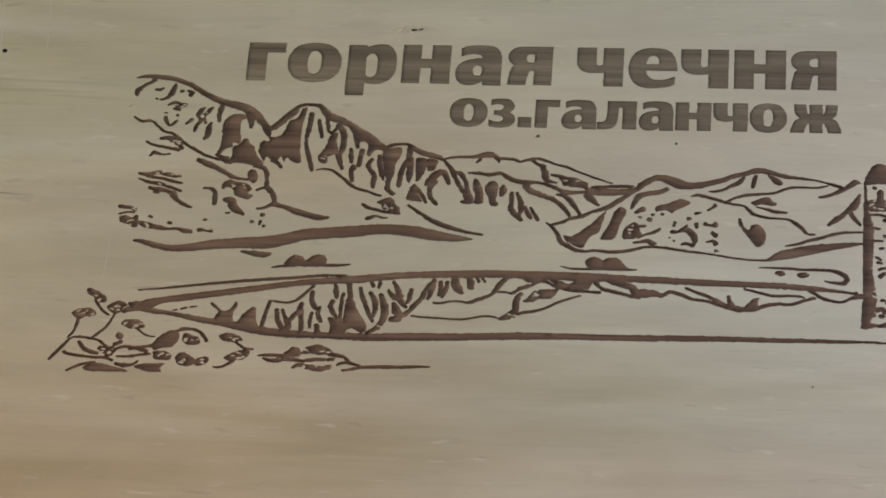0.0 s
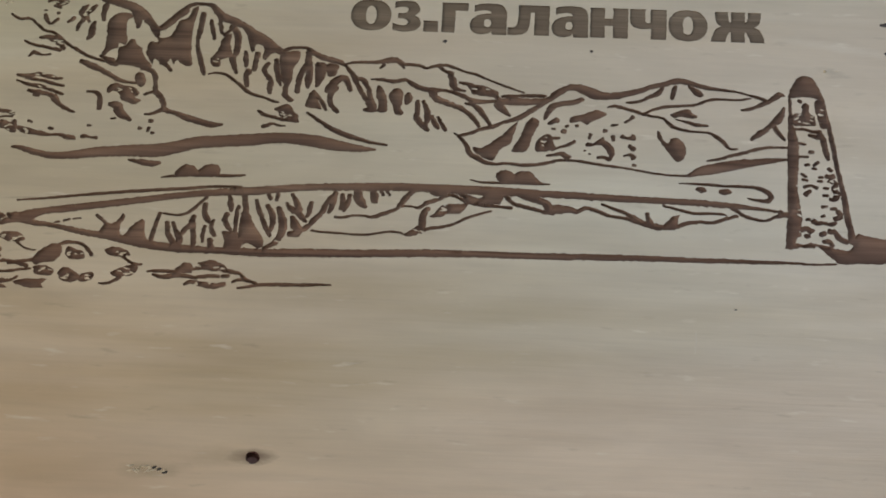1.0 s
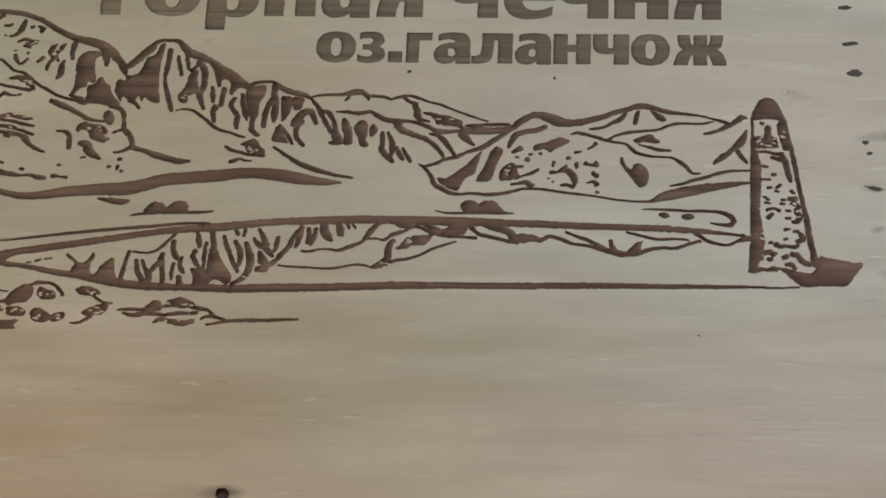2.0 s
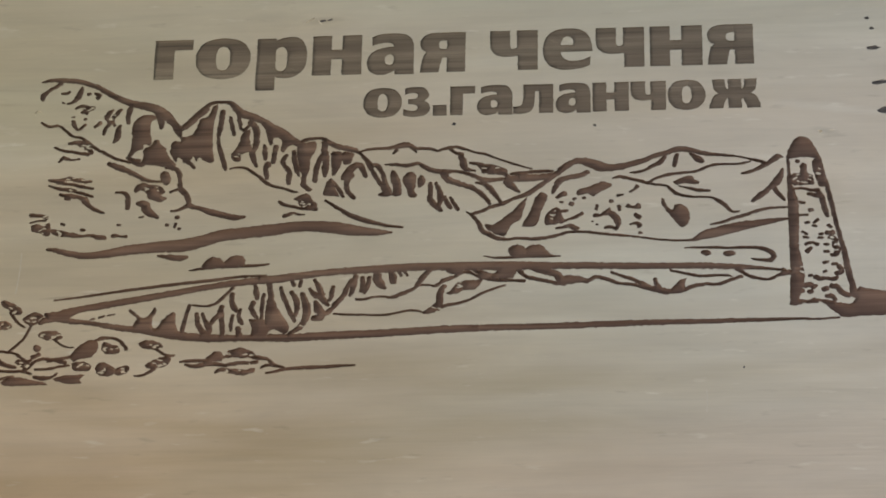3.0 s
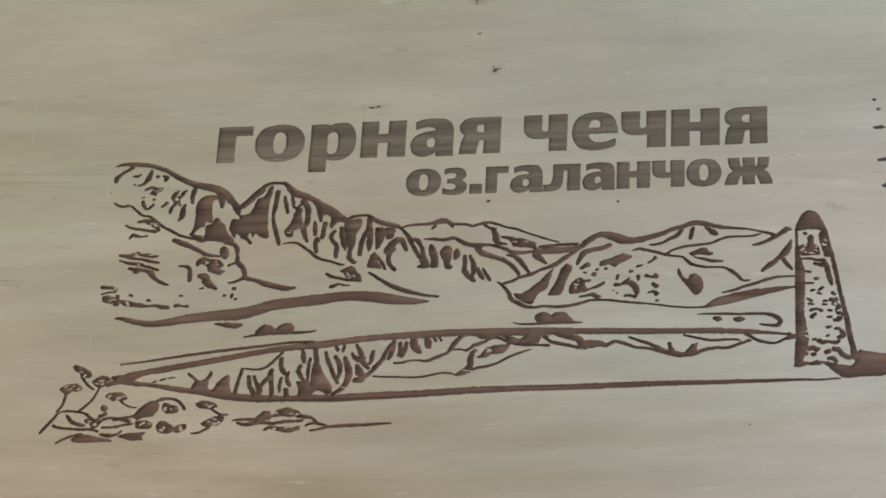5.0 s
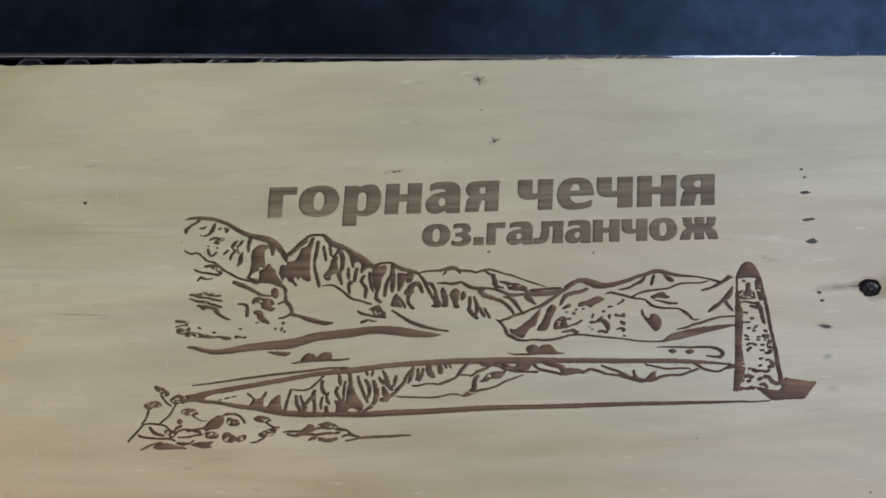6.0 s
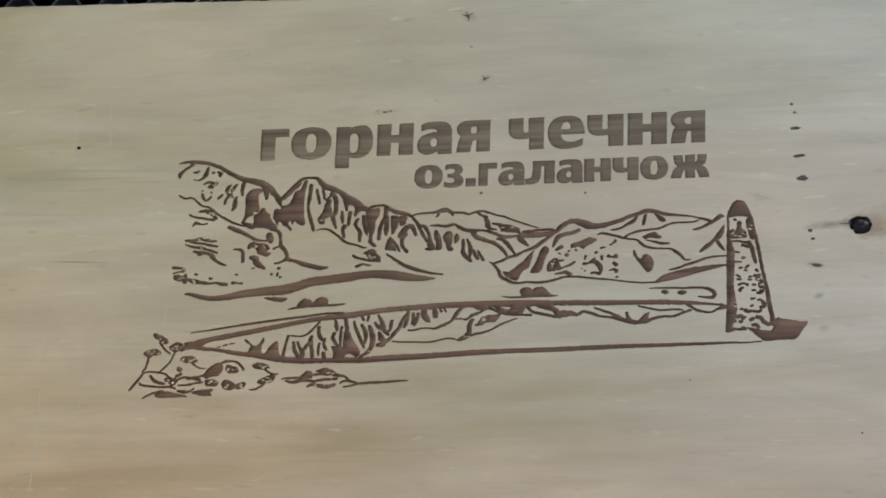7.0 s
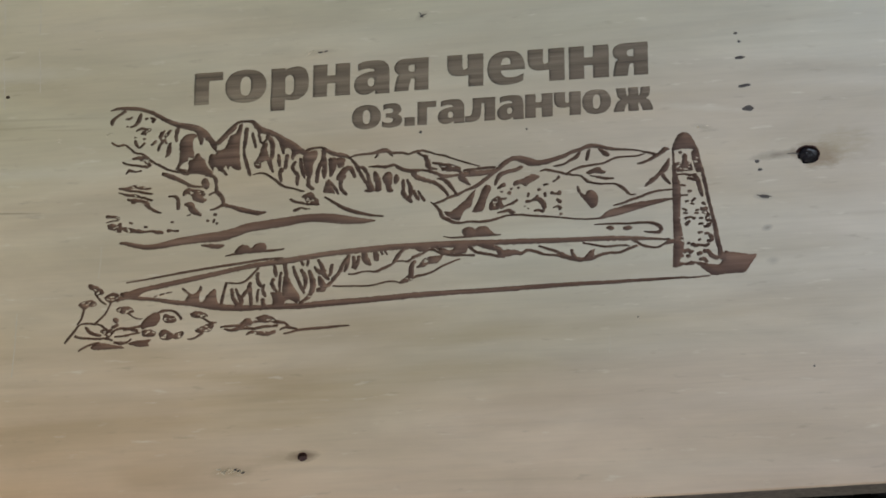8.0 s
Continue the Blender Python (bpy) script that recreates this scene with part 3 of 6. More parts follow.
brush("third_peak", (-28.5, 5.7, 0.90), (-28.3, 3.6, 1.02), (-27.8, 1.6, 0.79), (-27.4, 0.6, 0.45))
brush("third_peak", (-23.2, 7.4, 0.68), (-22.8, 6.4, 1.36), (-23.1, 5.0, 1.02), (-23.9, 3.3, 1.13), (-24.3, 1.2, 1.02), (-24.4, -0.5, 1.02))
brush("third_peak", (-22.5, 5.4, 0.90), (-22.5, 3.3, 1.36), (-22.6, 1.4, 1.24), (-22.6, 0.4, 0.68))
patch("third_peak", (-21.7, 5.0), (-20.8, 5.6), (-19.5, 5.1), (-19.6, 3.2), (-20.1, 1.7), (-20.5, 0.8), (-21.3, 0.5), (-21.4, 2.0), (-21.6, 3.7))
patch("third_peak", (-19.5, 5.2), (-18.0, 5.3), (-17.3, 4.8), (-17.7, 3.6), (-18.0, 2.9), (-19.3, 2.9))
brush("third_peak", (-17.4, 2.6, 0.68), (-16.1, 2.5, 1.13), (-15.4, 0.9, 1.02), (-15.0, 0.1, 0.68))
brush("third_peak", (-16.7, 2.6, 1.36), (-17.8, 1.7, 1.58), (-18.8, 0.5, 1.47), (-19.2, -0.2, 0.90))
brush("third_peak", (-17.7, 0.5, 1.36), (-18.5, -0.9, 1.13), (-18.4, -2.4, 1.02), (-17.5, -3.8, 0.90), (-17.0, -4.2, 0.68))
patch("third_peak", (-22.1, -0.6), (-21.4, -0.7), (-20.6, -2.0), (-19.8, -3.7), (-20.7, -3.7), (-22.7, -3.4), (-22.5, -1.7))
brush("third_peak", (-21.5, -0.3, 0.68), (-20.6, -1.3, 0.68), (-19.7, -2.6, 0.79), (-19.1, -3.9, 0.68))
brush("third_peak", (-16.4, 5.1, 0.57), (-15.1, 3.7, 0.90), (-14.4, 2.5, 1.13), (-13.7, 1.0, 0.90), (-12.8, -0.6, 0.90), (-11.7, -2.1, 1.13), (-11.3, -3.3, 1.13))
brush("third_peak", (-14.4, 2.7, 0.68), (-12.9, 2.2, 0.90), (-11.9, 0.5, 0.90), (-11.4, -1.2, 0.90), (-10.5, -3.1, 0.90))
brush("third_peak", (-12.4, -3.6, 0.57), (-11.3, -3.6, 0.90), (-10.3, -3.6, 0.68))
patch("third_peak", (-10.5, 1.1), (-9.8, 1.2), (-9.2, 0.6), (-8.7, -0.6), (-8.5, -2.0), (-8.4, -3.4), (-9.0, -4.0), (-10.0, -3.8), (-9.9, -2.2), (-10.5, -0.8))
patch("third_peak", (-8.3, -0.4), (-7.5, 0.6), (-6.5, 1.0), (-5.8, 0.3), (-5.7, -1.6), (-6.0, -3.0), (-5.5, -4.2), (-6.2, -4.5), (-7.1, -4.0), (-7.6, -2.3), (-8.1, -1.3))
patch("third_peak", (-5.3, -0.2), (-4.7, 0.2), (-4.0, -0.8), (-4.2, -1.7), (-5.2, -2.4), (-5.5, -1.4))
brush("third_peak", (-3.1, -1.5, 0.79), (-3.1, -3.4, 1.02), (-3.0, -5.0, 1.13), (-1.9, -6.3, 1.13), (-1.0, -7.1, 0.79))
brush("third_peak", (-2.1, -1.5, 0.68), (-1.4, -3.2, 1.13), (-1.3, -5.1, 1.13), (-1.5, -6.3, 0.68))
brush("third_peak", (-0.5, -4.4, 0.90), (-0.0, -5.6, 1.02), (0.7, -6.7, 0.68))
brush("third_peak", (0.6, -4.5, 0.57), (1.2, -5.7, 0.79), (2.0, -7.0, 0.79))
brush("third_peak", (-40.3, 2.4, 0.34), (-38.9, 2.7, 0.45), (-37.4, 2.5, 0.57), (-36.1, 1.7, 0.68), (-34.7, 0.6, 0.68), (-33.6, -0.5, 0.79), (-32.0, -1.4, 0.68), (-30.0, -1.9, 0.57), (-28.3, -2.6, 0.57), (-27.5, -2.7, 0.34))

# left slope
brush("left_slope", (-76.6, 13.1, 0.45), (-75.0, 12.2, 0.68), (-73.1, 12.3, 0.57), (-71.8, 11.2, 0.57), (-70.3, 10.0, 0.57), (-68.8, 9.7, 0.57), (-67.4, 8.7, 0.68), (-65.6, 7.2, 0.68), (-63.8, 6.2, 0.68), (-62.1, 5.2, 0.68), (-60.4, 4.6, 0.57), (-59.0, 4.2, 0.57))
brush("left_slope", (-63.1, 4.1, 0.90), (-61.3, 3.3, 1.36), (-59.5, 2.5, 1.13), (-57.7, 1.5, 1.02), (-56.1, 0.6, 0.90), (-54.5, 0.2, 0.68), (-52.9, 0.1, 0.45))
brush("left_slope", (-70.9, 8.5, 0.57), (-69.6, 8.7, 0.90), (-68.2, 8.2, 1.58), (-67.2, 7.4, 1.13), (-66.5, 6.4, 0.79))
brush("left_slope", (-73.6, 7.8, 0.45), (-72.2, 7.1, 0.57), (-69.9, 6.7, 0.68), (-67.1, 6.1, 0.79))
brush("left_slope", (-72.5, 4.7, 0.45), (-71.7, 5.5, 0.90), (-70.3, 5.1, 0.45), (-68.7, 5.2, 0.45))
brush("left_slope", (-74.1, 0.9, 0.57), (-72.1, 0.7, 0.90), (-70.5, 1.2, 0.79), (-69.0, 0.9, 0.90), (-67.5, 0.6, 0.90), (-66.1, 0.5, 0.57))
brush("left_slope", (-72.5, 0.3, 0.57), (-69.8, -0.0, 0.68), (-67.6, -0.6, 0.68), (-65.6, -1.0, 0.45))
brush("left_slope", (-74.0, -0.2, 0.34), (-72.0, -0.9, 0.68), (-69.5, -1.3, 0.79), (-67.4, -2.0, 0.68), (-65.6, -2.7, 0.57))
brush("left_slope", (-71.8, -2.1, 0.68), (-70.2, -2.4, 1.02), (-68.2, -2.7, 0.90), (-66.9, -3.5, 1.36), (-66.1, -4.6, 0.90), (-64.7, -5.5, 0.79), (-63.2, -6.1, 0.45))
brush("left_slope", (-70.7, -2.9, 0.68), (-69.9, -3.1, 0.68))
brush("left_slope", (-61.3, -1.9, 0.57), (-59.7, -2.1, 0.79), (-59.0, -3.0, 1.02), (-58.9, -5.2, 1.02))
patch("left_slope", (-57.7, -0.7), (-56.6, -0.0), (-55.5, -0.3), (-53.8, -0.6), (-52.6, -1.1), (-52.1, -2.1), (-52.7, -2.8), (-51.8, -3.1), (-52.0, -3.8), (-53.4, -4.2), (-54.1, -3.7), (-55.3, -3.2), (-55.6, -2.2), (-56.7, -1.7), (-57.6, -2.1), (-58.0, -1.9))
patch("left_slope", (-53.3, 1.8), (-52.5, 2.2), (-51.6, 2.0), (-51.2, 0.3), (-51.8, -0.7), (-52.7, -0.2), (-53.2, 0.6))
brush("left_slope", (-57.1, -4.3, 0.90), (-55.8, -4.6, 1.81), (-55.3, -5.6, 1.81), (-54.3, -6.5, 1.36), (-53.2, -7.2, 0.79))
brush("left_slope", (-56.5, -7.1, 0.45), (-55.8, -7.0, 0.45))
brush("left_slope", (-52.3, 3.0, 0.68), (-50.9, 2.9, 1.02), (-49.8, 1.9, 1.02), (-49.5, 0.2, 0.90), (-49.4, -1.2, 0.90))
brush("left_slope", (-51.2, -2.1, 0.57), (-50.2, -1.7, 0.57), (-49.4, -1.4, 0.79))
brush("left_slope", (-49.3, -1.5, 1.13), (-48.1, -2.7, 1.13), (-47.6, -3.9, 1.02), (-47.3, -5.0, 1.13), (-45.3, -5.6, 0.90), (-43.1, -6.5, 1.36), (-40.9, -7.1, 1.24), (-38.9, -7.6, 1.36), (-37.0, -7.5, 0.45))
brush("left_slope", (-50.7, -6.0, 0.45), (-49.3, -5.8, 0.68), (-47.7, -5.0, 0.79))
brush("left_slope", (-49.7, -7.3, 0.79), (-49.3, -7.3, 0.79))
brush("left_slope", (-51.5, -8.8, 0.68), (-51.1, -8.8, 0.57))
brush("left_slope", (-49.7, -8.6, 0.68), (-49.9, -9.3, 0.57))
brush("left_slope", (-49.1, -9.6, 0.68), (-48.8, -9.6, 0.57))
brush("left_slope", (-60.5, -8.6, 0.57), (-60.0, -8.6, 0.45))
brush("left_slope", (-71.0, -8.1, 0.57), (-70.4, -8.3, 0.57))
brush("left_slope", (-67.2, -9.4, 0.68), (-66.6, -9.5, 0.57))
brush("left_slope", (-61.3, -10.8, 0.79), (-60.6, -10.7, 0.90), (-59.8, -10.9, 0.45), (-58.7, -11.0, 0.68))
brush("left_slope", (-76.9, -6.2, 0.90), (-75.2, -6.4, 0.79), (-73.8, -6.8, 0.90))
patch("left_slope", (-76.7, -8.4), (-75.6, -8.0), (-74.5, -8.2), (-73.2, -7.9), (-72.9, -9.1), (-73.0, -10.2), (-73.7, -10.6), (-75.2, -9.9), (-76.4, -9.4))
brush("left_slope", (-76.8, -7.8, 0.45), (-75.5, -7.4, 0.45), (-74.0, -7.4, 0.45))
brush("left_slope", (-72.7, -9.5, 0.79), (-71.3, -10.0, 1.36), (-69.9, -10.3, 1.02), (-68.4, -10.5, 1.02), (-67.0, -10.7, 0.57), (-65.5, -10.6, 0.68), (-63.8, -11.0, 1.02), (-62.6, -11.2, 0.79))
brush("left_slope", (-30.9, -4.6, 0.57), (-29.7, -5.3, 0.79), (-28.1, -5.7, 0.68), (-26.8, -6.0, 0.68), (-24.3, -6.2, 0.90), (-23.7, -6.4, 0.45))
patch("left_slope", (-28.2, -4.1), (-27.3, -3.5), (-26.3, -3.0), (-25.2, -3.3), (-24.7, -4.3), (-23.8, -5.2), (-24.0, -6.2), (-25.9, -6.1), (-27.0, -5.4), (-27.5, -4.6))
brush("left_slope", (-29.9, -7.6, 0.68), (-29.3, -7.4, 0.90), (-28.2, -7.0, 0.57), (-26.9, -7.3, 0.45), (-26.0, -7.3, 0.34))

# near bank
brush("near_bank", (-73.3, -13.3, 0.45), (-71.8, -13.4, 1.02), (-69.5, -14.1, 1.24), (-66.2, -14.7, 1.36), (-63.0, -14.5, 1.58), (-58.7, -13.8, 1.92), (-53.3, -13.3, 2.26), (-48.0, -13.0, 2.60), (-44.8, -12.3, 2.49), (-41.1, -11.2, 2.37), (-37.4, -10.8, 2.37), (-32.1, -10.3, 2.37), (-26.7, -9.7, 2.03), (-21.4, -10.0, 2.37), (-17.7, -10.6, 2.26), (-13.9, -11.1, 1.58), (-11.3, -11.3, 1.02), (-10.0, -11.3, 0.45))
brush("near_bank", (-22.2, -4.6, 0.57), (-20.6, -5.7, 0.68), (-18.4, -7.2, 0.90), (-16.2, -8.3, 1.02), (-13.5, -9.2, 0.90), (-10.8, -9.9, 0.68), (-8.0, -10.3, 0.45))
brush("near_bank", (-52.6, -15.0, 0.45), (-50.5, -15.3, 1.02), (-48.8, -15.6, 1.36), (-47.2, -15.4, 0.68))

# left islet
brush("left_islet", (-46.5, -18.1, 0.34), (-44.4, -17.8, 0.57), (-41.2, -17.5, 0.68), (-36.9, -17.4, 0.68), (-33.7, -17.3, 0.57), (-32.1, -17.1, 0.34))
patch("left_islet", (-44.0, -17.7), (-43.6, -16.1), (-42.6, -15.4), (-41.1, -15.7), (-40.4, -16.4), (-39.7, -16.0), (-39.0, -15.3), (-37.3, -15.3), (-36.6, -15.8), (-36.5, -17.0), (-36.9, -17.7))

# right islet
brush("right_islet", (6.9, -16.4, 0.23), (8.8, -16.8, 0.45), (11.4, -16.8, 0.57), (14.0, -16.7, 0.57), (16.5, -16.7, 0.57), (18.6, -16.7, 0.57), (20.5, -16.7, 0.34))
patch("right_islet", (11.4, -16.2), (11.2, -15.2), (11.9, -14.4), (12.9, -14.3), (13.6, -14.4), (14.2, -15.0), (14.9, -14.6), (15.7, -14.3), (17.1, -14.4), (18.0, -15.3), (18.6, -16.1), (19.0, -16.6), (18.4, -17.0), (12.9, -16.8))

# far hill ridge
brush("far_hill_ridge", (-16.3, 5.3, 0.45), (-14.2, 5.8, 0.57), (-11.0, 5.9, 0.68), (-8.9, 6.3, 1.13), (-7.3, 6.5, 1.13), (-6.2, 5.8, 0.90), (-4.6, 5.7, 0.68), (-3.0, 5.5, 0.68), (-1.9, 5.1, 0.57), (-0.6, 5.5, 0.68), (1.3, 5.8, 0.68), (3.2, 5.3, 0.57), (5.0, 4.6, 0.45), (6.8, 4.2, 0.57), (8.8, 3.3, 0.45), (10.9, 2.5, 0.45), (13.0, 1.7, 0.45), (15.4, 0.9, 0.34))
brush("far_hill_ridge", (-10.1, 4.8, 0.45), (-9.4, 5.5, 0.68))
brush("far_hill_ridge", (-6.7, 5.8, 0.68), (-5.9, 4.9, 0.45))
brush("far_hill_ridge", (0.2, 5.5, 0.57), (1.3, 4.7, 0.68), (2.6, 4.2, 0.90))
brush("far_hill_ridge", (2.2, 4.0, 0.90), (2.8, 3.0, 1.36), (3.0, 1.8, 1.36), (3.8, 1.1, 0.79), (5.1, 0.8, 0.45))
brush("far_hill_ridge", (4.1, 2.5, 0.57), (5.4, 2.2, 0.90), (6.5, 1.5, 1.36), (6.7, 0.5, 0.90))
patch("far_hill_ridge", (6.5, 1.9), (7.7, 2.1), (9.3, 1.6), (10.9, 0.8), (10.6, -0.1), (8.8, -0.1), (7.2, 0.1))
brush("far_hill_ridge", (-11.6, 2.5, 0.34), (-9.8, 2.5, 0.68), (-7.6, 2.2, 0.79), (-5.5, 2.6, 0.68), (-4.4, 1.9, 0.90), (-2.8, 1.1, 1.02), (-0.7, 0.8, 1.02), (1.4, 0.8, 0.68), (3.6, 0.3, 0.79), (5.2, -0.4, 0.90), (6.2, -1.0, 1.13), (7.8, -1.2, 0.90), (9.9, -1.0, 0.68), (11.5, -0.9, 0.57))
brush("far_hill_ridge", (-0.9, 0.5, 1.36), (0.2, -0.9, 1.36), (2.0, -1.7, 1.13), (4.2, -2.5, 1.02), (6.0, -3.7, 1.02), (7.1, -4.9, 0.90), (7.8, -6.0, 0.68))
brush("far_hill_ridge", (5.2, -1.6, 0.45), (6.6, -1.9, 0.90), (7.7, -2.8, 1.13), (8.7, -4.1, 0.90), (9.6, -5.5, 0.68))
brush("far_hill_ridge", (10.4, 0.1, 0.90), (11.2, -0.9, 0.90), (10.5, -1.8, 0.68), (11.5, -2.3, 1.58), (12.6, -3.3, 0.90), (13.1, -3.7, 0.57))
brush("far_hill_ridge", (11.6, -0.0, 0.57), (13.6, 0.2, 0.68), (15.7, 0.3, 0.68), (17.8, 0.4, 0.68), (19.3, 0.4, 0.45))
brush("far_hill_ridge", (11.2, -1.1, 1.13), (13.6, -0.9, 1.58), (15.7, -0.9, 1.47), (17.8, -0.7, 1.13), (19.3, -0.2, 0.68))

# round hill
brush("round_hill", (21.4, 0.9, 0.90), (19.9, -0.2, 1.02), (18.3, -1.4, 1.02), (16.8, -2.6, 1.02), (15.2, -3.8, 1.02), (13.7, -4.5, 0.90), (11.9, -5.1, 0.68), (10.1, -6.0, 0.90), (8.0, -6.6, 0.68), (6.4, -7.4, 0.68), (4.4, -7.9, 0.57), (3.6, -7.5, 0.34))
brush("round_hill", (3.6, -7.5, 0.34), (4.9, -8.6, 0.68), (5.8, -9.8, 0.90), (6.2, -11.0, 1.02), (7.3, -11.9, 1.02), (9.0, -12.9, 0.90), (10.8, -13.2, 0.68), (12.8, -13.0, 0.57), (15.4, -13.2, 0.68), (17.5, -13.1, 0.68), (19.6, -12.7, 0.68), (21.6, -12.1, 0.57), (23.7, -12.0, 0.57), (25.7, -12.1, 0.57), (28.3, -12.5, 0.57), (30.9, -12.8, 0.57), (33.5, -13.1, 0.45), (36.0, -13.5, 0.45), (38.6, -13.9, 0.45), (41.1, -14.1, 0.45), (44.2, -14.1, 0.45))
patch("round_hill", (7.0, -10.1), (8.6, -10.1), (10.1, -9.0), (11.7, -7.7), (12.7, -6.5), (14.0, -5.2), (14.6, -4.7), (14.2, -6.2), (13.7, -8.0), (13.3, -9.3), (12.2, -10.0), (11.4, -10.9), (10.8, -12.3), (10.0, -12.6), (8.7, -12.0), (7.4, -11.2))
patch("round_hill", (13.6, -10.6), (14.3, -9.2), (15.0, -7.8), (15.5, -6.2), (16.3, -4.6), (17.1, -3.9), (18.0, -4.2), (18.3, -5.1), (17.6, -6.5), (17.0, -8.1), (16.7, -9.5), (16.2, -10.4), (15.2, -10.8))
patch("round_hill", (17.7, -9.0), (18.4, -7.9), (19.5, -7.1), (20.5, -7.3), (20.8, -8.2), (21.2, -9.6), (20.6, -10.1), (19.0, -10.5), (17.9, -10.4))
brush("round_hill", (20.3, -7.9, 0.68), (21.8, -7.7, 0.57))
brush("round_hill", (20.6, -10.1, 0.57), (22.1, -9.4, 0.45), (23.4, -9.0, 0.68), (24.5, -8.3, 0.68))
brush("round_hill", (19.8, -11.2, 0.45), (21.1, -11.0, 0.57), (22.4, -10.8, 0.90), (23.2, -11.3, 1.13), (23.9, -11.3, 0.45))
brush("round_hill", (19.1, -4.2, 0.45), (19.6, -3.0, 1.02), (20.4, -1.7, 1.24), (22.0, -1.0, 1.02), (24.0, -0.7, 1.02), (25.6, 0.0, 0.90))
patch("round_hill", (23.4, -4.0), (24.1, -3.4), (25.6, -3.0), (27.2, -2.3), (28.2, -2.0), (30.0, -2.7), (28.8, -3.6), (27.5, -4.3), (26.5, -4.9), (25.4, -4.4), (23.8, -4.7))
brush("round_hill", (19.9, -5.0, 0.57), (21.3, -4.3, 1.24))
brush("round_hill", (20.5, -5.9, 0.45), (21.0, -6.0, 0.45))
brush("round_hill", (23.0, -5.4, 0.68), (23.3, -5.3, 0.57))
brush("round_hill", (24.7, -5.2, 0.57), (25.0, -5.2, 0.57))
brush("round_hill", (22.4, -6.4, 0.90), (22.8, -6.4, 0.90))
brush("round_hill", (29.6, -6.0, 0.79), (30.0, -6.0, 0.68))
brush("round_hill", (30.9, -4.9, 0.57), (31.9, -4.7, 0.45))
brush("round_hill", (31.1, -7.1, 0.90), (31.2, -7.8, 0.68))
brush("round_hill", (27.0, -7.6, 0.57), (27.2, -6.8, 0.68))
brush("round_hill", (26.7, -8.8, 0.79), (27.4, -8.8, 0.79))
brush("round_hill", (28.0, -8.5, 0.45), (29.4, -7.5, 0.57))
brush("round_hill", (27.8, -8.8, 0.57), (28.8, -8.3, 1.02), (29.8, -8.5, 1.24), (30.7, -9.5, 1.36), (30.9, -10.6, 1.13), (30.6, -11.6, 0.68))
brush("round_hill", (28.6, -11.3, 0.57), (29.6, -11.1, 0.68), (30.6, -11.6, 0.68))
brush("round_hill", (26.2, -10.0, 0.34), (26.4, -10.0, 0.34))
brush("round_hill", (27.0, -10.6, 0.34), (27.3, -10.6, 0.34))
brush("round_hill", (33.1, -4.2, 0.45), (34.1, -3.6, 0.57), (34.4, -3.1, 0.90))
brush("round_hill", (32.7, -7.0, 0.90), (33.7, -7.3, 0.57), (34.6, -7.1, 1.36))
brush("round_hill", (34.1, -8.8, 0.90), (34.8, -9.4, 0.90))
brush("round_hill", (33.1, -10.7, 0.45), (34.2, -10.5, 0.68), (34.7, -11.0, 1.13))
brush("round_hill", (34.7, -12.5, 0.68), (35.1, -12.5, 0.57))
patch("round_hill", (38.6, -5.7), (39.2, -5.9), (39.7, -7.1), (40.7, -8.0), (41.1, -7.1), (42.4, -6.9), (43.4, -7.9), (43.7, -8.6), (43.8, -9.7), (43.2, -11.1), (42.4, -11.5), (41.5, -10.8), (40.5, -9.4), (39.3, -7.9))

# right ridge
brush("right_ridge", (20.4, 0.7, 0.90), (21.6, 1.3, 1.13), (23.0, 2.1, 1.24), (24.3, 2.3, 1.36), (26.1, 1.8, 1.81), (27.7, 1.1, 2.03), (29.8, 0.8, 1.47), (31.8, 1.0, 1.36), (33.9, 1.6, 1.13), (36.0, 2.2, 1.02), (37.5, 2.9, 1.02), (39.6, 3.5, 1.02), (41.2, 4.1, 1.13), (42.7, 4.3, 1.13), (44.3, 4.0, 1.02), (46.3, 3.3, 0.90), (49.4, 2.9, 0.68), (52.5, 2.5, 0.45), (54.5, 2.0, 0.45), (56.6, 1.4, 0.68), (57.8, 0.9, 0.68))
brush("right_ridge", (57.8, 0.7, 0.90), (58.6, 1.3, 1.02), (59.9, 2.2, 1.13), (60.7, 2.1, 0.45))
brush("right_ridge", (57.6, 0.7, 0.90), (56.0, -0.2, 0.79), (54.5, -0.8, 0.68), (53.3, -1.0, 0.45))
brush("right_ridge", (39.6, 2.8, 0.68), (38.6, 1.6, 1.02), (37.0, 0.8, 0.68), (35.8, 0.1, 0.57), (33.9, -0.3, 0.57), (33.3, -0.3, 0.34))
brush("right_ridge", (41.8, 3.2, 0.68), (41.4, 2.0, 0.90), (41.2, 0.8, 0.68))
patch("right_ridge", (43.8, 3.6), (45.3, 3.0), (46.1, 2.5), (46.7, 1.6), (46.1, 1.2), (45.1, 1.6), (44.3, 2.6))
brush("right_ridge", (36.5, -2.4, 0.45), (38.1, -1.5, 0.57), (40.1, -0.9, 0.68), (42.7, -0.6, 0.57), (45.3, -0.3, 0.57), (47.3, 0.6, 0.57), (49.4, 1.0, 0.57), (52.0, 0.9, 0.45), (53.7, 1.1, 0.45), (54.9, 1.4, 0.34))
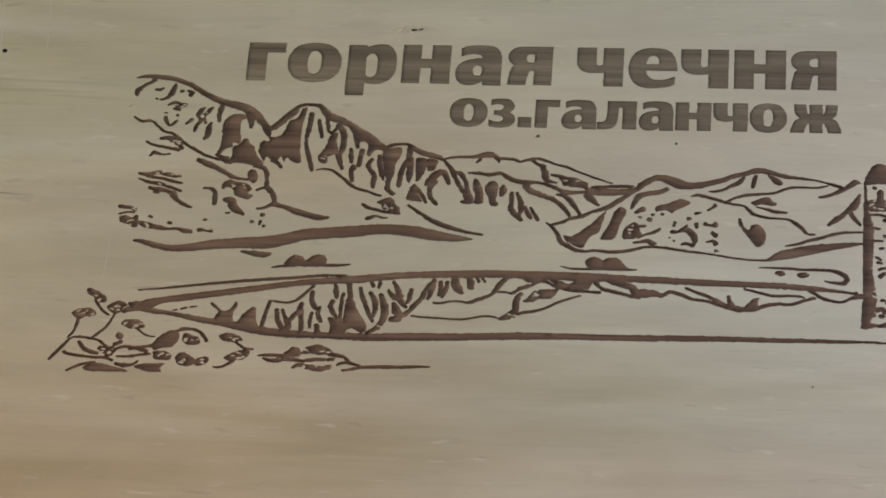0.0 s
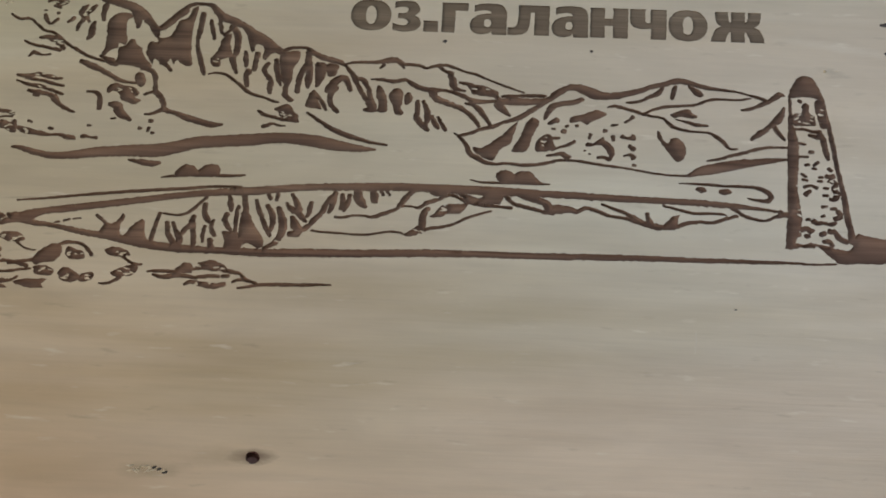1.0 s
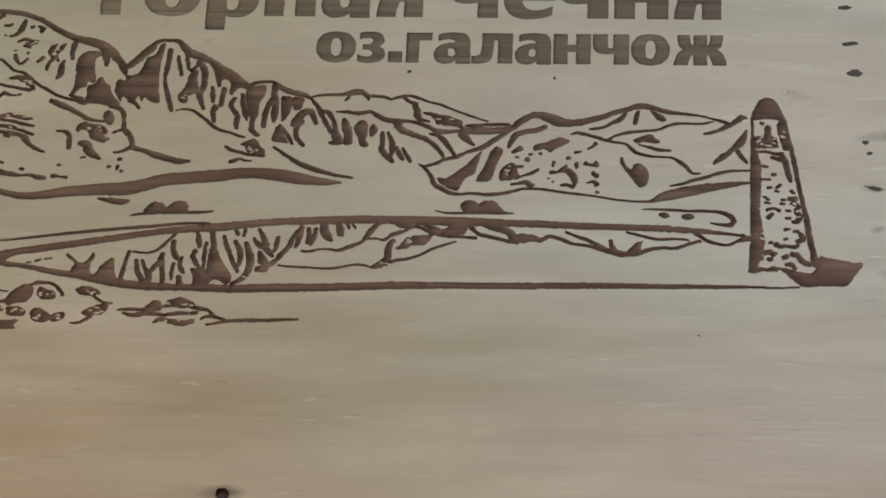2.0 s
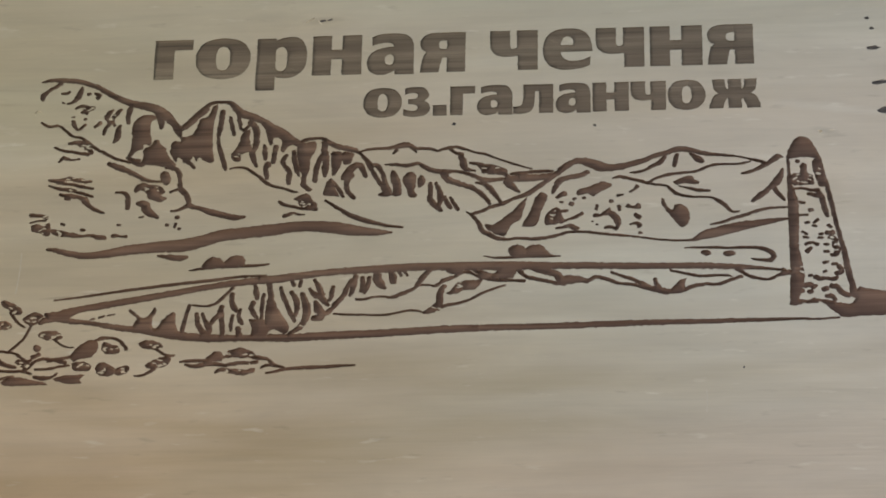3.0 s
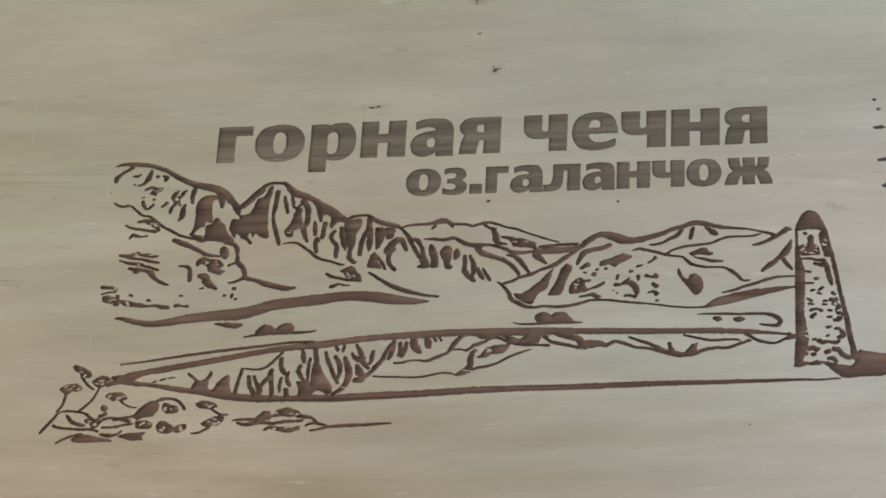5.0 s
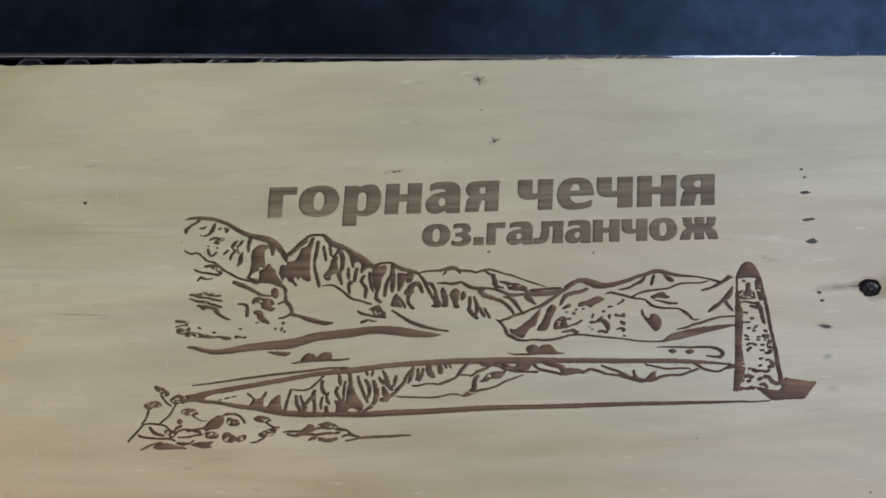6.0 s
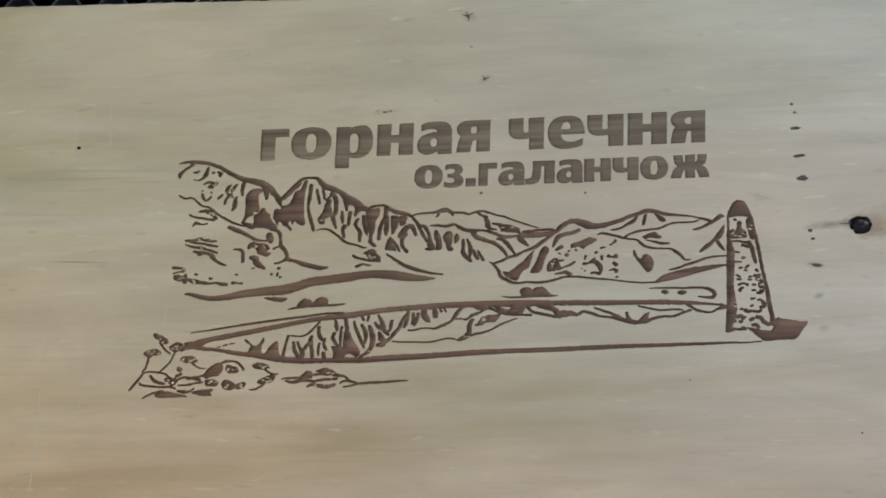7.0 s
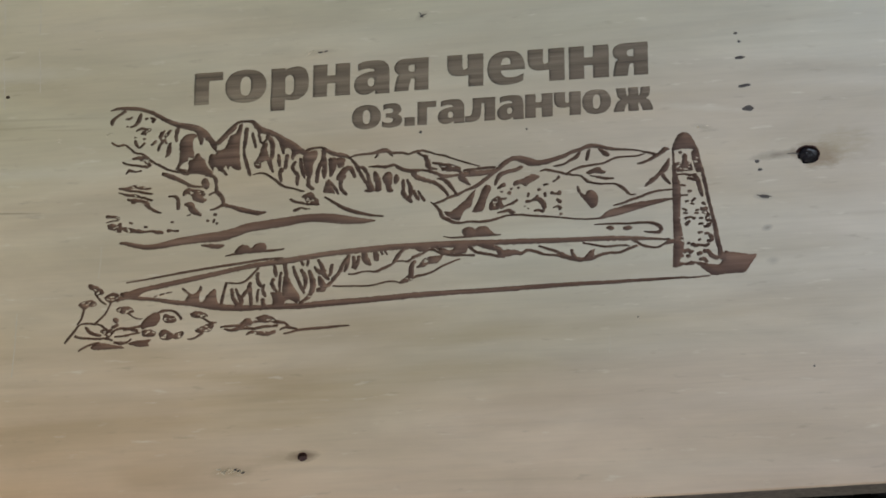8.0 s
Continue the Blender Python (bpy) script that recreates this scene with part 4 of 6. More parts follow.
brush("right_ridge", (30.0, -1.4, 0.34), (31.3, -1.1, 0.68), (33.4, -1.6, 0.68), (35.5, -2.2, 0.68), (37.5, -2.8, 0.57), (39.6, -3.1, 0.57), (40.6, -4.0, 0.68), (41.7, -4.9, 0.68), (43.7, -5.4, 0.57), (46.3, -5.6, 0.45), (47.8, -5.7, 0.57), (49.3, -6.6, 0.79), (50.3, -7.5, 0.79), (51.3, -8.6, 0.57), (52.6, -8.6, 0.34))
patch("right_ridge", (40.9, -2.4), (42.0, -1.8), (43.0, -1.3), (44.2, -1.2), (44.9, -2.1), (45.7, -2.4), (45.5, -2.9), (44.2, -3.0), (43.0, -2.7), (41.8, -3.0))
brush("right_ridge", (42.0, -3.3, 0.34), (43.7, -3.7, 0.57), (45.5, -4.2, 0.79), (47.5, -4.3, 0.45))
patch("right_ridge", (60.6, -0.0), (60.9, -0.4), (60.7, -1.8), (60.0, -3.3), (59.1, -3.8), (58.2, -4.7), (56.7, -6.0), (54.9, -7.0), (54.7, -6.6), (55.7, -5.4), (57.5, -4.0), (58.5, -2.9), (59.6, -1.3))
brush("right_ridge", (58.9, -3.8, 0.90), (59.5, -5.0, 0.90), (60.3, -5.9, 0.79), (60.8, -6.6, 0.45))
brush("right_ridge", (47.4, -11.1, 0.34), (49.8, -10.6, 0.57), (51.3, -10.0, 0.68), (53.4, -9.4, 0.68), (55.4, -8.7, 0.68), (57.9, -8.1, 0.57), (61.2, -8.0, 0.45))
brush("right_ridge", (44.2, -14.1, 0.68), (45.7, -13.4, 1.36), (47.2, -12.9, 1.92), (49.8, -12.3, 2.03), (52.3, -11.7, 1.92), (54.9, -11.2, 1.58), (57.4, -10.8, 1.24), (59.9, -10.4, 0.79), (61.4, -10.2, 0.45))

# sand spit
brush("sand_spit", (42.7, -15.6, 0.23), (45.2, -15.6, 0.45), (48.2, -15.7, 0.57), (51.3, -15.8, 0.57), (54.8, -15.8, 0.68), (56.8, -16.2, 0.90), (58.1, -17.0, 1.02), (58.4, -17.7, 1.02), (57.7, -18.4, 0.90), (56.3, -18.3, 0.68), (54.5, -18.0, 0.34))
brush("sand_spit", (45.8, -16.6, 0.68), (46.6, -16.7, 1.13), (47.2, -16.8, 0.68))
brush("sand_spit", (49.8, -16.9, 0.90), (50.8, -16.9, 1.24), (51.4, -16.9, 0.68))

# lake outline
brush("lake_outline", (-72.3, -26.3, 0.90), (-70.4, -26.7, 2.03), (-68.8, -26.3, 2.03), (-66.2, -25.4, 1.36), (-63.1, -24.9, 1.36), (-57.8, -24.0, 1.36), (-52.5, -23.1, 1.36), (-47.2, -22.2, 1.24), (-41.9, -21.3, 1.24), (-36.7, -20.6, 1.36), (-31.4, -20.2, 1.58), (-26.1, -19.6, 1.47), (-20.9, -19.0, 1.36), (-15.7, -18.7, 1.47), (-10.4, -18.5, 1.58), (-5.2, -18.3, 1.58), (0.0, -18.3, 1.58), (5.2, -18.3, 1.70), (10.4, -18.5, 1.81))
brush("lake_outline", (9.4, -18.4, 1.81), (15.6, -18.5, 1.58), (20.7, -18.6, 1.36), (25.8, -18.7, 1.36), (30.9, -18.9, 1.36), (36.0, -19.0, 1.24), (41.1, -19.1, 1.24), (46.2, -19.2, 1.24), (51.2, -19.5, 1.13), (55.2, -19.8, 0.79), (58.2, -20.1, 0.57), (60.2, -20.4, 0.45))
brush("lake_outline", (-71.1, -23.5, 0.34), (-66.5, -23.0, 0.45), (-60.1, -22.1, 0.57), (-53.7, -21.3, 0.68), (-47.3, -20.6, 0.68), (-42.0, -20.1, 0.68), (-36.8, -19.5, 0.57), (-32.5, -19.4, 0.45))
brush("lake_outline", (-69.8, -27.1, 1.58), (-67.6, -27.7, 1.13), (-64.9, -28.0, 0.90), (-59.5, -29.0, 1.13), (-54.0, -29.8, 1.47), (-48.6, -30.8, 1.70), (-43.3, -31.4, 1.58), (-38.0, -31.6, 1.36), (-32.8, -31.6, 1.36), (-27.5, -31.7, 1.58), (-23.3, -31.5, 1.58), (-17.1, -31.3, 1.58), (-10.9, -31.1, 1.47), (-4.7, -30.8, 1.47), (0.5, -30.6, 1.47), (5.6, -30.5, 1.36))
brush("lake_outline", (4.6, -30.5, 1.36), (10.7, -30.4, 1.24), (15.8, -30.4, 1.24), (20.9, -30.3, 1.24), (26.0, -30.2, 1.24), (31.0, -30.1, 1.24), (36.1, -30.0, 1.13), (46.1, -30.0, 1.02), (51.1, -29.9, 0.90), (56.1, -29.9, 0.79), (61.0, -29.8, 0.57), (66.0, -29.9, 0.45), (69.4, -29.7, 0.34))

# lake reflection
brush("lake_reflection", (-64.1, -27.5, 0.34), (-63.4, -27.3, 0.45))
brush("lake_reflection", (-62.6, -27.1, 0.45), (-61.6, -26.8, 0.45))
brush("lake_reflection", (-61.0, -26.7, 0.34), (-59.7, -26.5, 0.34))
patch("lake_reflection", (-56.2, -29.8), (-56.1, -28.2), (-55.5, -27.5), (-56.5, -26.6), (-57.3, -25.8), (-57.0, -25.5), (-55.9, -26.2), (-54.7, -27.2), (-53.7, -27.1), (-53.0, -26.2), (-52.5, -25.1), (-52.1, -25.5), (-52.3, -26.7), (-52.8, -27.8), (-52.5, -29.2), (-51.9, -29.9))
patch("lake_reflection", (-52.4, -30.0), (-51.5, -28.8), (-50.8, -27.6), (-49.8, -26.7), (-48.7, -26.3), (-48.4, -28.5), (-48.0, -30.4), (-50.8, -30.4))
brush("lake_reflection", (-46.1, -25.0, 0.79), (-46.6, -26.8, 0.79), (-47.0, -28.9, 0.90), (-47.3, -30.5, 0.90))
brush("lake_reflection", (-45.5, -25.0, 0.45), (-43.2, -25.2, 0.45), (-41.7, -24.9, 0.57), (-40.5, -24.0, 0.68), (-39.3, -22.7, 0.68), (-38.3, -21.7, 0.68))
brush("lake_reflection", (-44.7, -26.7, 0.90), (-44.4, -28.6, 1.02), (-43.6, -30.1, 1.13), (-43.1, -30.8, 0.90))
brush("lake_reflection", (-43.7, -26.7, 0.68), (-43.1, -28.1, 0.90), (-42.4, -29.5, 1.36), (-42.5, -30.8, 1.13))
brush("lake_reflection", (-40.2, -25.4, 1.02), (-40.7, -26.8, 1.02), (-41.8, -28.3, 0.90), (-42.4, -29.5, 0.90))
brush("lake_reflection", (-40.4, -25.9, 0.90), (-40.1, -28.2, 1.02), (-39.9, -30.7, 1.02))
brush("lake_reflection", (-38.4, -22.9, 0.90), (-38.5, -24.3, 1.02), (-38.0, -25.7, 1.13), (-37.4, -26.4, 0.57))
brush("lake_reflection", (-38.2, -27.1, 0.68), (-38.4, -28.8, 0.79), (-38.4, -30.1, 0.57))
brush("lake_reflection", (-36.8, -26.0, 0.68), (-37.1, -27.3, 0.90), (-36.4, -28.8, 0.79))
brush("lake_reflection", (-37.1, -29.6, 1.02), (-36.8, -31.0, 1.13))
brush("lake_reflection", (-34.3, -21.5, 0.90), (-34.1, -22.8, 1.13), (-33.9, -24.0, 0.68))
brush("lake_reflection", (-34.5, -24.7, 1.02), (-34.9, -25.8, 1.02), (-34.3, -26.9, 1.13), (-33.7, -27.6, 0.68))
brush("lake_reflection", (-32.7, -23.1, 0.68), (-32.9, -24.9, 0.79), (-32.9, -27.9, 0.68))
patch("lake_reflection", (-35.3, -28.1), (-34.3, -27.9), (-32.5, -27.8), (-32.2, -29.3), (-31.6, -30.7), (-32.8, -31.5), (-34.7, -31.5), (-34.6, -29.7))
brush("lake_reflection", (-31.9, -20.6, 0.90), (-31.5, -22.7, 1.13), (-31.2, -24.4, 0.90))
patch("lake_reflection", (-32.1, -24.3), (-30.9, -24.1), (-30.0, -25.9), (-28.8, -27.9), (-27.9, -29.4), (-28.0, -30.5), (-28.8, -31.0), (-30.1, -30.2), (-31.0, -30.1), (-31.8, -30.4), (-32.3, -28.9), (-32.3, -26.5))
brush("lake_reflection", (-29.7, -21.8, 0.68), (-29.1, -23.7, 0.90), (-28.3, -25.6, 0.90), (-27.5, -27.4, 0.90), (-26.9, -28.5, 0.68))
brush("lake_reflection", (-27.7, -22.8, 0.90), (-26.9, -24.2, 1.13), (-26.6, -26.0, 1.02), (-26.9, -27.4, 0.90))
brush("lake_reflection", (-25.8, -23.1, 0.90), (-25.2, -24.6, 1.36), (-24.8, -26.5, 1.58), (-25.1, -28.3, 1.36), (-25.8, -29.5, 1.13), (-26.8, -30.3, 0.79), (-27.8, -30.8, 0.68))
brush("lake_reflection", (-27.8, -20.7, 0.68), (-27.3, -21.4, 0.90))
brush("lake_reflection", (-26.1, -20.6, 0.90), (-26.3, -21.7, 0.68))
brush("lake_reflection", (-23.3, -24.8, 0.90), (-22.8, -26.1, 1.58), (-22.1, -27.3, 1.58), (-22.7, -28.0, 1.36), (-23.7, -28.1, 0.90))
brush("lake_reflection", (-24.4, -22.2, 0.68), (-23.8, -23.1, 1.13), (-22.5, -23.9, 1.13), (-21.6, -24.8, 1.13), (-21.0, -25.5, 0.68))
brush("lake_reflection", (-23.6, -20.4, 0.68), (-22.8, -22.0, 1.13), (-22.1, -23.4, 1.13))
brush("lake_reflection", (-20.2, -21.9, 0.79), (-20.5, -23.5, 0.90), (-20.8, -24.6, 0.68))
brush("lake_reflection", (-23.6, -27.9, 0.90), (-21.9, -27.5, 0.90), (-20.5, -26.4, 0.90), (-19.5, -25.1, 1.02), (-18.3, -23.6, 1.02), (-17.6, -22.0, 1.02), (-16.8, -20.6, 0.90))
brush("lake_reflection", (-16.2, -19.9, 1.02), (-16.5, -22.0, 1.02), (-17.1, -23.6, 0.79))
brush("lake_reflection", (-15.0, -20.2, 0.90), (-14.9, -21.6, 0.90), (-15.2, -22.9, 0.68))
brush("lake_reflection", (-13.7, -20.2, 0.90), (-14.0, -21.8, 1.02), (-14.6, -23.2, 0.68))
patch("lake_reflection", (-13.1, -19.3), (-12.0, -19.1), (-11.2, -20.8), (-10.5, -22.2), (-10.7, -22.6), (-11.5, -22.6), (-12.4, -21.9), (-13.0, -21.2))
patch("lake_reflection", (-10.2, -19.4), (-9.1, -19.3), (-8.7, -20.6), (-8.9, -21.5), (-9.7, -21.6), (-10.1, -21.0))
brush("lake_reflection", (-8.3, -19.3, 0.68), (-8.0, -20.0, 0.57))
brush("lake_reflection", (-7.3, -19.2, 0.68), (-6.9, -20.0, 0.45))
brush("lake_reflection", (-16.0, -24.4, 0.57), (-14.8, -24.5, 0.57), (-13.3, -24.1, 0.45), (-11.4, -24.0, 0.45), (-9.6, -24.2, 0.68), (-8.1, -23.6, 0.79), (-6.9, -23.2, 0.79), (-5.6, -22.5, 0.68), (-4.8, -21.4, 1.02), (-3.9, -20.1, 1.13), (-2.9, -19.0, 0.90))
brush("lake_reflection", (-19.9, -27.2, 0.45), (-17.3, -27.4, 0.45), (-14.2, -27.5, 0.45), (-11.0, -27.6, 0.45), (-8.5, -27.2, 0.45), (-6.4, -26.8, 0.45), (-4.9, -26.9, 0.45), (-4.1, -27.2, 0.34))
brush("lake_reflection", (-4.7, -21.9, 0.57), (-3.0, -21.9, 0.45), (-1.7, -22.1, 0.68), (-0.4, -21.1, 0.79), (1.3, -20.5, 0.79), (2.7, -19.7, 0.68), (4.2, -19.5, 0.68), (5.3, -20.1, 0.68), (6.8, -20.7, 0.79), (9.4, -21.2, 0.79), (11.5, -21.3, 0.68), (14.1, -21.5, 0.68))
patch("lake_reflection", (0.0, -18.8), (3.1, -18.9), (3.2, -19.4), (1.7, -19.8), (0.3, -19.6))
patch("lake_reflection", (4.7, -19.1), (6.8, -19.3), (8.4, -19.9), (9.9, -19.1), (12.5, -19.2), (12.3, -20.6), (11.5, -20.9), (8.4, -20.7), (6.3, -20.2))
brush("lake_reflection", (13.0, -19.2, 0.90), (14.4, -20.6, 0.79), (16.1, -21.1, 0.79), (17.7, -21.5, 0.79), (19.7, -22.0, 0.90), (21.3, -22.2, 0.90))
brush("lake_reflection", (15.6, -19.2, 0.68), (17.6, -19.7, 1.13), (19.7, -20.2, 1.36), (20.7, -21.3, 1.58), (22.3, -21.4, 1.81), (23.8, -21.3, 1.36), (25.4, -21.7, 0.90), (26.9, -21.0, 0.79), (28.9, -21.5, 0.79), (31.0, -22.3, 0.68), (33.5, -22.6, 0.68), (35.5, -23.3, 0.68), (37.6, -23.9, 0.79))
brush("lake_reflection", (-0.1, -22.2, 0.90), (-0.7, -22.9, 1.13), (-1.0, -24.3, 1.36), (-1.0, -25.4, 1.36), (-2.0, -26.5, 1.36), (-3.0, -27.1, 1.13), (-3.8, -27.3, 0.57))
patch("lake_reflection", (0.2, -23.8), (1.2, -22.7), (2.0, -21.6), (3.2, -21.2), (5.3, -21.0), (6.6, -20.9), (6.1, -22.0), (5.3, -22.9), (3.3, -23.1), (1.9, -23.7))
brush("lake_reflection", (-1.2, -26.7, 0.68), (0.1, -26.0, 0.68), (2.3, -25.6, 0.57), (4.4, -24.9, 0.57), (6.4, -23.8, 0.57), (8.4, -23.0, 0.57), (10.7, -22.2, 0.34))
brush("lake_reflection", (29.6, -20.1, 0.45), (31.5, -20.9, 0.68), (33.5, -21.6, 0.79), (35.0, -22.4, 0.90), (36.6, -23.3, 0.90), (38.6, -23.9, 1.13), (40.1, -24.1, 1.02), (41.9, -24.0, 0.90), (43.6, -23.3, 0.79), (46.1, -22.8, 0.68), (48.7, -22.8, 0.68), (50.7, -22.0, 0.68), (52.7, -21.4, 0.68))
brush("lake_reflection", (37.3, -21.6, 0.79), (37.6, -22.7, 1.02), (38.1, -23.6, 1.02))
patch("lake_reflection", (40.1, -23.9), (40.9, -22.8), (41.7, -21.9), (42.9, -21.6), (42.7, -22.4), (42.5, -23.5), (41.7, -24.2))
brush("lake_reflection", (40.1, -20.0, 0.45), (42.6, -20.6, 0.57), (45.2, -21.2, 0.57), (48.2, -21.1, 0.57), (50.2, -21.2, 0.45), (50.9, -21.4, 0.34))
brush("lake_reflection", (51.7, -20.0, 0.68), (53.0, -20.7, 0.68), (54.0, -21.4, 0.79), (55.7, -21.9, 0.68), (57.4, -22.1, 0.57), (59.0, -21.4, 0.68), (60.2, -21.0, 0.90), (61.0, -20.8, 1.13))
brush("lake_reflection", (60.0, -20.1, 0.68), (60.2, -20.9, 1.36))

# flower spray
brush("flower_spray", (-85.9, -37.9, 0.57), (-84.7, -36.4, 0.68), (-83.4, -34.8, 0.68), (-82.4, -33.6, 0.45), (-81.0, -33.3, 0.57), (-78.9, -33.5, 0.57), (-77.2, -33.9, 0.57), (-76.0, -34.8, 0.68), (-75.1, -35.4, 0.68), (-74.3, -35.2, 0.68))
brush("flower_spray", (-83.0, -33.4, 0.45), (-82.1, -32.2, 0.57), (-81.7, -30.7, 0.68), (-81.6, -29.5, 0.68))
patch("flower_spray", (-83.0, -28.4), (-82.2, -27.9), (-81.2, -27.5), (-79.5, -27.4), (-78.5, -28.0), (-78.3, -28.7), (-79.1, -29.1), (-80.4, -29.1), (-81.1, -29.8), (-82.0, -29.5), (-82.8, -29.0))
patch("flower_spray", (-80.9, -23.8), (-80.3, -23.2), (-79.4, -23.6), (-78.1, -24.1), (-76.9, -25.1), (-76.7, -26.0), (-77.6, -26.3), (-78.7, -25.7), (-79.5, -25.0), (-80.4, -24.5))
brush("flower_spray", (-78.9, -25.7, 0.57), (-77.9, -27.1, 0.57), (-77.0, -28.1, 0.57), (-76.0, -28.7, 0.45))
patch("flower_spray", (-76.5, -27.1), (-75.7, -26.3), (-74.6, -25.8), (-73.2, -26.1), (-72.6, -26.8), (-73.4, -27.2), (-73.7, -27.9), (-74.5, -28.6), (-75.7, -28.1))
brush("flower_spray", (-73.3, -27.9, 0.90), (-72.5, -27.5, 1.13), (-71.2, -27.3, 1.13), (-70.4, -27.1, 0.90))
brush("flower_spray", (-74.9, -28.6, 0.57), (-75.5, -30.0, 0.57), (-76.4, -31.5, 0.57), (-77.6, -32.6, 0.57), (-78.5, -33.4, 0.45))
patch("flower_spray", (-73.5, -30.2), (-72.7, -29.6), (-71.2, -29.4), (-69.9, -29.6), (-68.9, -30.6), (-69.1, -31.2), (-70.5, -31.4), (-72.1, -31.2), (-73.2, -30.7))
brush("flower_spray", (-70.1, -31.4, 0.57), (-69.0, -32.3, 0.45), (-67.7, -32.8, 0.34), (-66.8, -32.8, 0.34))
brush("flower_spray", (-73.6, -32.7, 1.24), (-73.2, -33.0, 1.36))
brush("flower_spray", (-74.1, -34.6, 0.79), (-72.9, -34.1, 0.90))
brush("flower_spray", (-83.4, -36.3, 0.57), (-82.3, -36.8, 0.68), (-80.1, -37.1, 0.57), (-77.9, -37.3, 0.57), (-75.8, -37.3, 0.57), (-74.1, -37.8, 0.57))
brush("flower_spray", (-80.8, -34.3, 0.68), (-79.8, -35.5, 0.90), (-78.4, -36.2, 0.90), (-77.1, -36.5, 0.68))
brush("flower_spray", (-76.8, -35.4, 0.90), (-75.7, -35.9, 1.36), (-74.6, -36.3, 1.13), (-75.3, -37.0, 0.90))
brush("flower_spray", (-74.5, -36.6, 0.68), (-73.6, -35.5, 0.68), (-72.2, -35.0, 0.68), (-70.6, -35.1, 0.68), (-68.5, -34.9, 0.68), (-67.2, -34.7, 0.68))
brush("flower_spray", (-73.5, -38.4, 0.57), (-71.9, -38.7, 0.90), (-70.3, -38.5, 0.57), (-69.3, -37.8, 0.45))
brush("flower_spray", (-73.4, -37.0, 0.45), (-71.0, -36.9, 0.57), (-68.9, -36.5, 0.57), (-67.3, -36.3, 0.45))
brush("flower_spray", (-71.2, -35.5, 0.45), (-69.7, -35.3, 0.68), (-67.9, -35.8, 0.79))
patch("flower_spray", (-70.0, -38.9), (-68.2, -38.3), (-66.0, -38.1), (-64.1, -38.1), (-65.1, -39.0), (-64.6, -39.7), (-66.4, -39.9), (-68.0, -39.7))
patch("flower_spray", (-79.4, -39.4), (-78.6, -38.7), (-76.7, -38.3), (-74.5, -38.8), (-72.3, -39.3), (-70.8, -39.9), (-72.3, -40.0), (-76.5, -40.1), (-78.7, -40.0))
brush("flower_spray", (-82.3, -40.1, 0.45), (-80.9, -39.3, 0.57), (-78.8, -38.5, 0.57), (-77.3, -38.3, 0.57))
patch("flower_spray", (-67.2, -34.5), (-66.3, -33.1), (-65.0, -32.0), (-63.5, -31.4), (-62.4, -31.9), (-62.1, -33.0), (-62.7, -34.0), (-63.4, -34.9), (-65.1, -35.0), (-66.5, -35.6))
patch("flower_spray", (-66.8, -36.0), (-65.8, -35.6), (-64.2, -35.7), (-63.2, -36.4), (-63.6, -37.3), (-65.0, -37.5), (-66.4, -37.2))
brush("flower_spray", (-62.8, -31.6, 0.57), (-61.9, -31.2, 0.79), (-60.1, -31.1, 0.57), (-58.7, -31.5, 0.68), (-57.5, -32.7, 0.68), (-57.1, -33.4, 0.68))
patch("flower_spray", (-61.5, -32.1), (-60.8, -31.9), (-59.7, -32.4), (-58.6, -32.7), (-58.2, -33.8), (-59.0, -34.2), (-60.5, -34.2), (-61.4, -33.7))
patch("flower_spray", (-62.5, -37.0), (-61.8, -35.9), (-60.7, -35.8), (-59.6, -36.5), (-58.7, -37.2), (-59.2, -38.3), (-60.5, -38.5), (-61.8, -38.2))
patch("flower_spray", (-59.1, -37.6), (-58.1, -36.7), (-56.4, -36.6), (-56.5, -37.7), (-57.5, -38.3), (-58.6, -38.3))
patch("flower_spray", (-54.9, -32.3), (-53.9, -31.6), (-52.3, -31.7), (-50.8, -32.4), (-50.4, -33.1), (-51.4, -33.3), (-52.9, -33.5), (-54.2, -33.2))
brush("flower_spray", (-51.8, -33.3, 0.57), (-50.7, -34.1, 0.57), (-49.6, -34.7, 0.57), (-48.3, -34.7, 0.45))
patch("flower_spray", (-53.5, -36.4), (-52.5, -35.8), (-50.9, -35.1), (-49.1, -34.9), (-48.9, -35.8), (-49.7, -36.7), (-51.3, -37.1), (-52.3, -37.3), (-53.1, -37.1))
brush("flower_spray", (-51.8, -37.2, 0.68), (-52.8, -38.0, 0.68), (-54.1, -38.5, 0.45), (-55.2, -38.5, 0.45))

# shore shrub
brush("shore_shrub", (-47.2, -36.0, 0.34), (-45.6, -35.8, 0.68), (-43.0, -35.8, 0.68), (-39.8, -35.7, 0.68))
brush("shore_shrub", (-46.3, -36.5, 0.45), (-44.5, -36.9, 0.90), (-41.9, -36.5, 0.90), (-38.7, -36.8, 0.68))
patch("shore_shrub", (-42.6, -35.3), (-41.8, -34.7), (-41.0, -34.0), (-39.7, -34.3), (-39.2, -35.0), (-38.5, -33.9), (-37.4, -33.7), (-36.8, -33.4), (-36.0, -33.4), (-34.9, -33.9), (-34.0, -34.4), (-33.5, -35.3), (-35.1, -35.5), (-37.7, -35.4), (-40.3, -35.6))
brush("shore_shrub", (-38.7, -36.7, 0.68), (-36.6, -36.4, 0.79), (-34.9, -36.4, 0.68))
brush("shore_shrub", (-40.7, -38.1, 0.57), (-39.5, -37.6, 0.79), (-37.5, -38.0, 1.13), (-35.4, -38.2, 1.02), (-33.9, -37.8, 0.90))
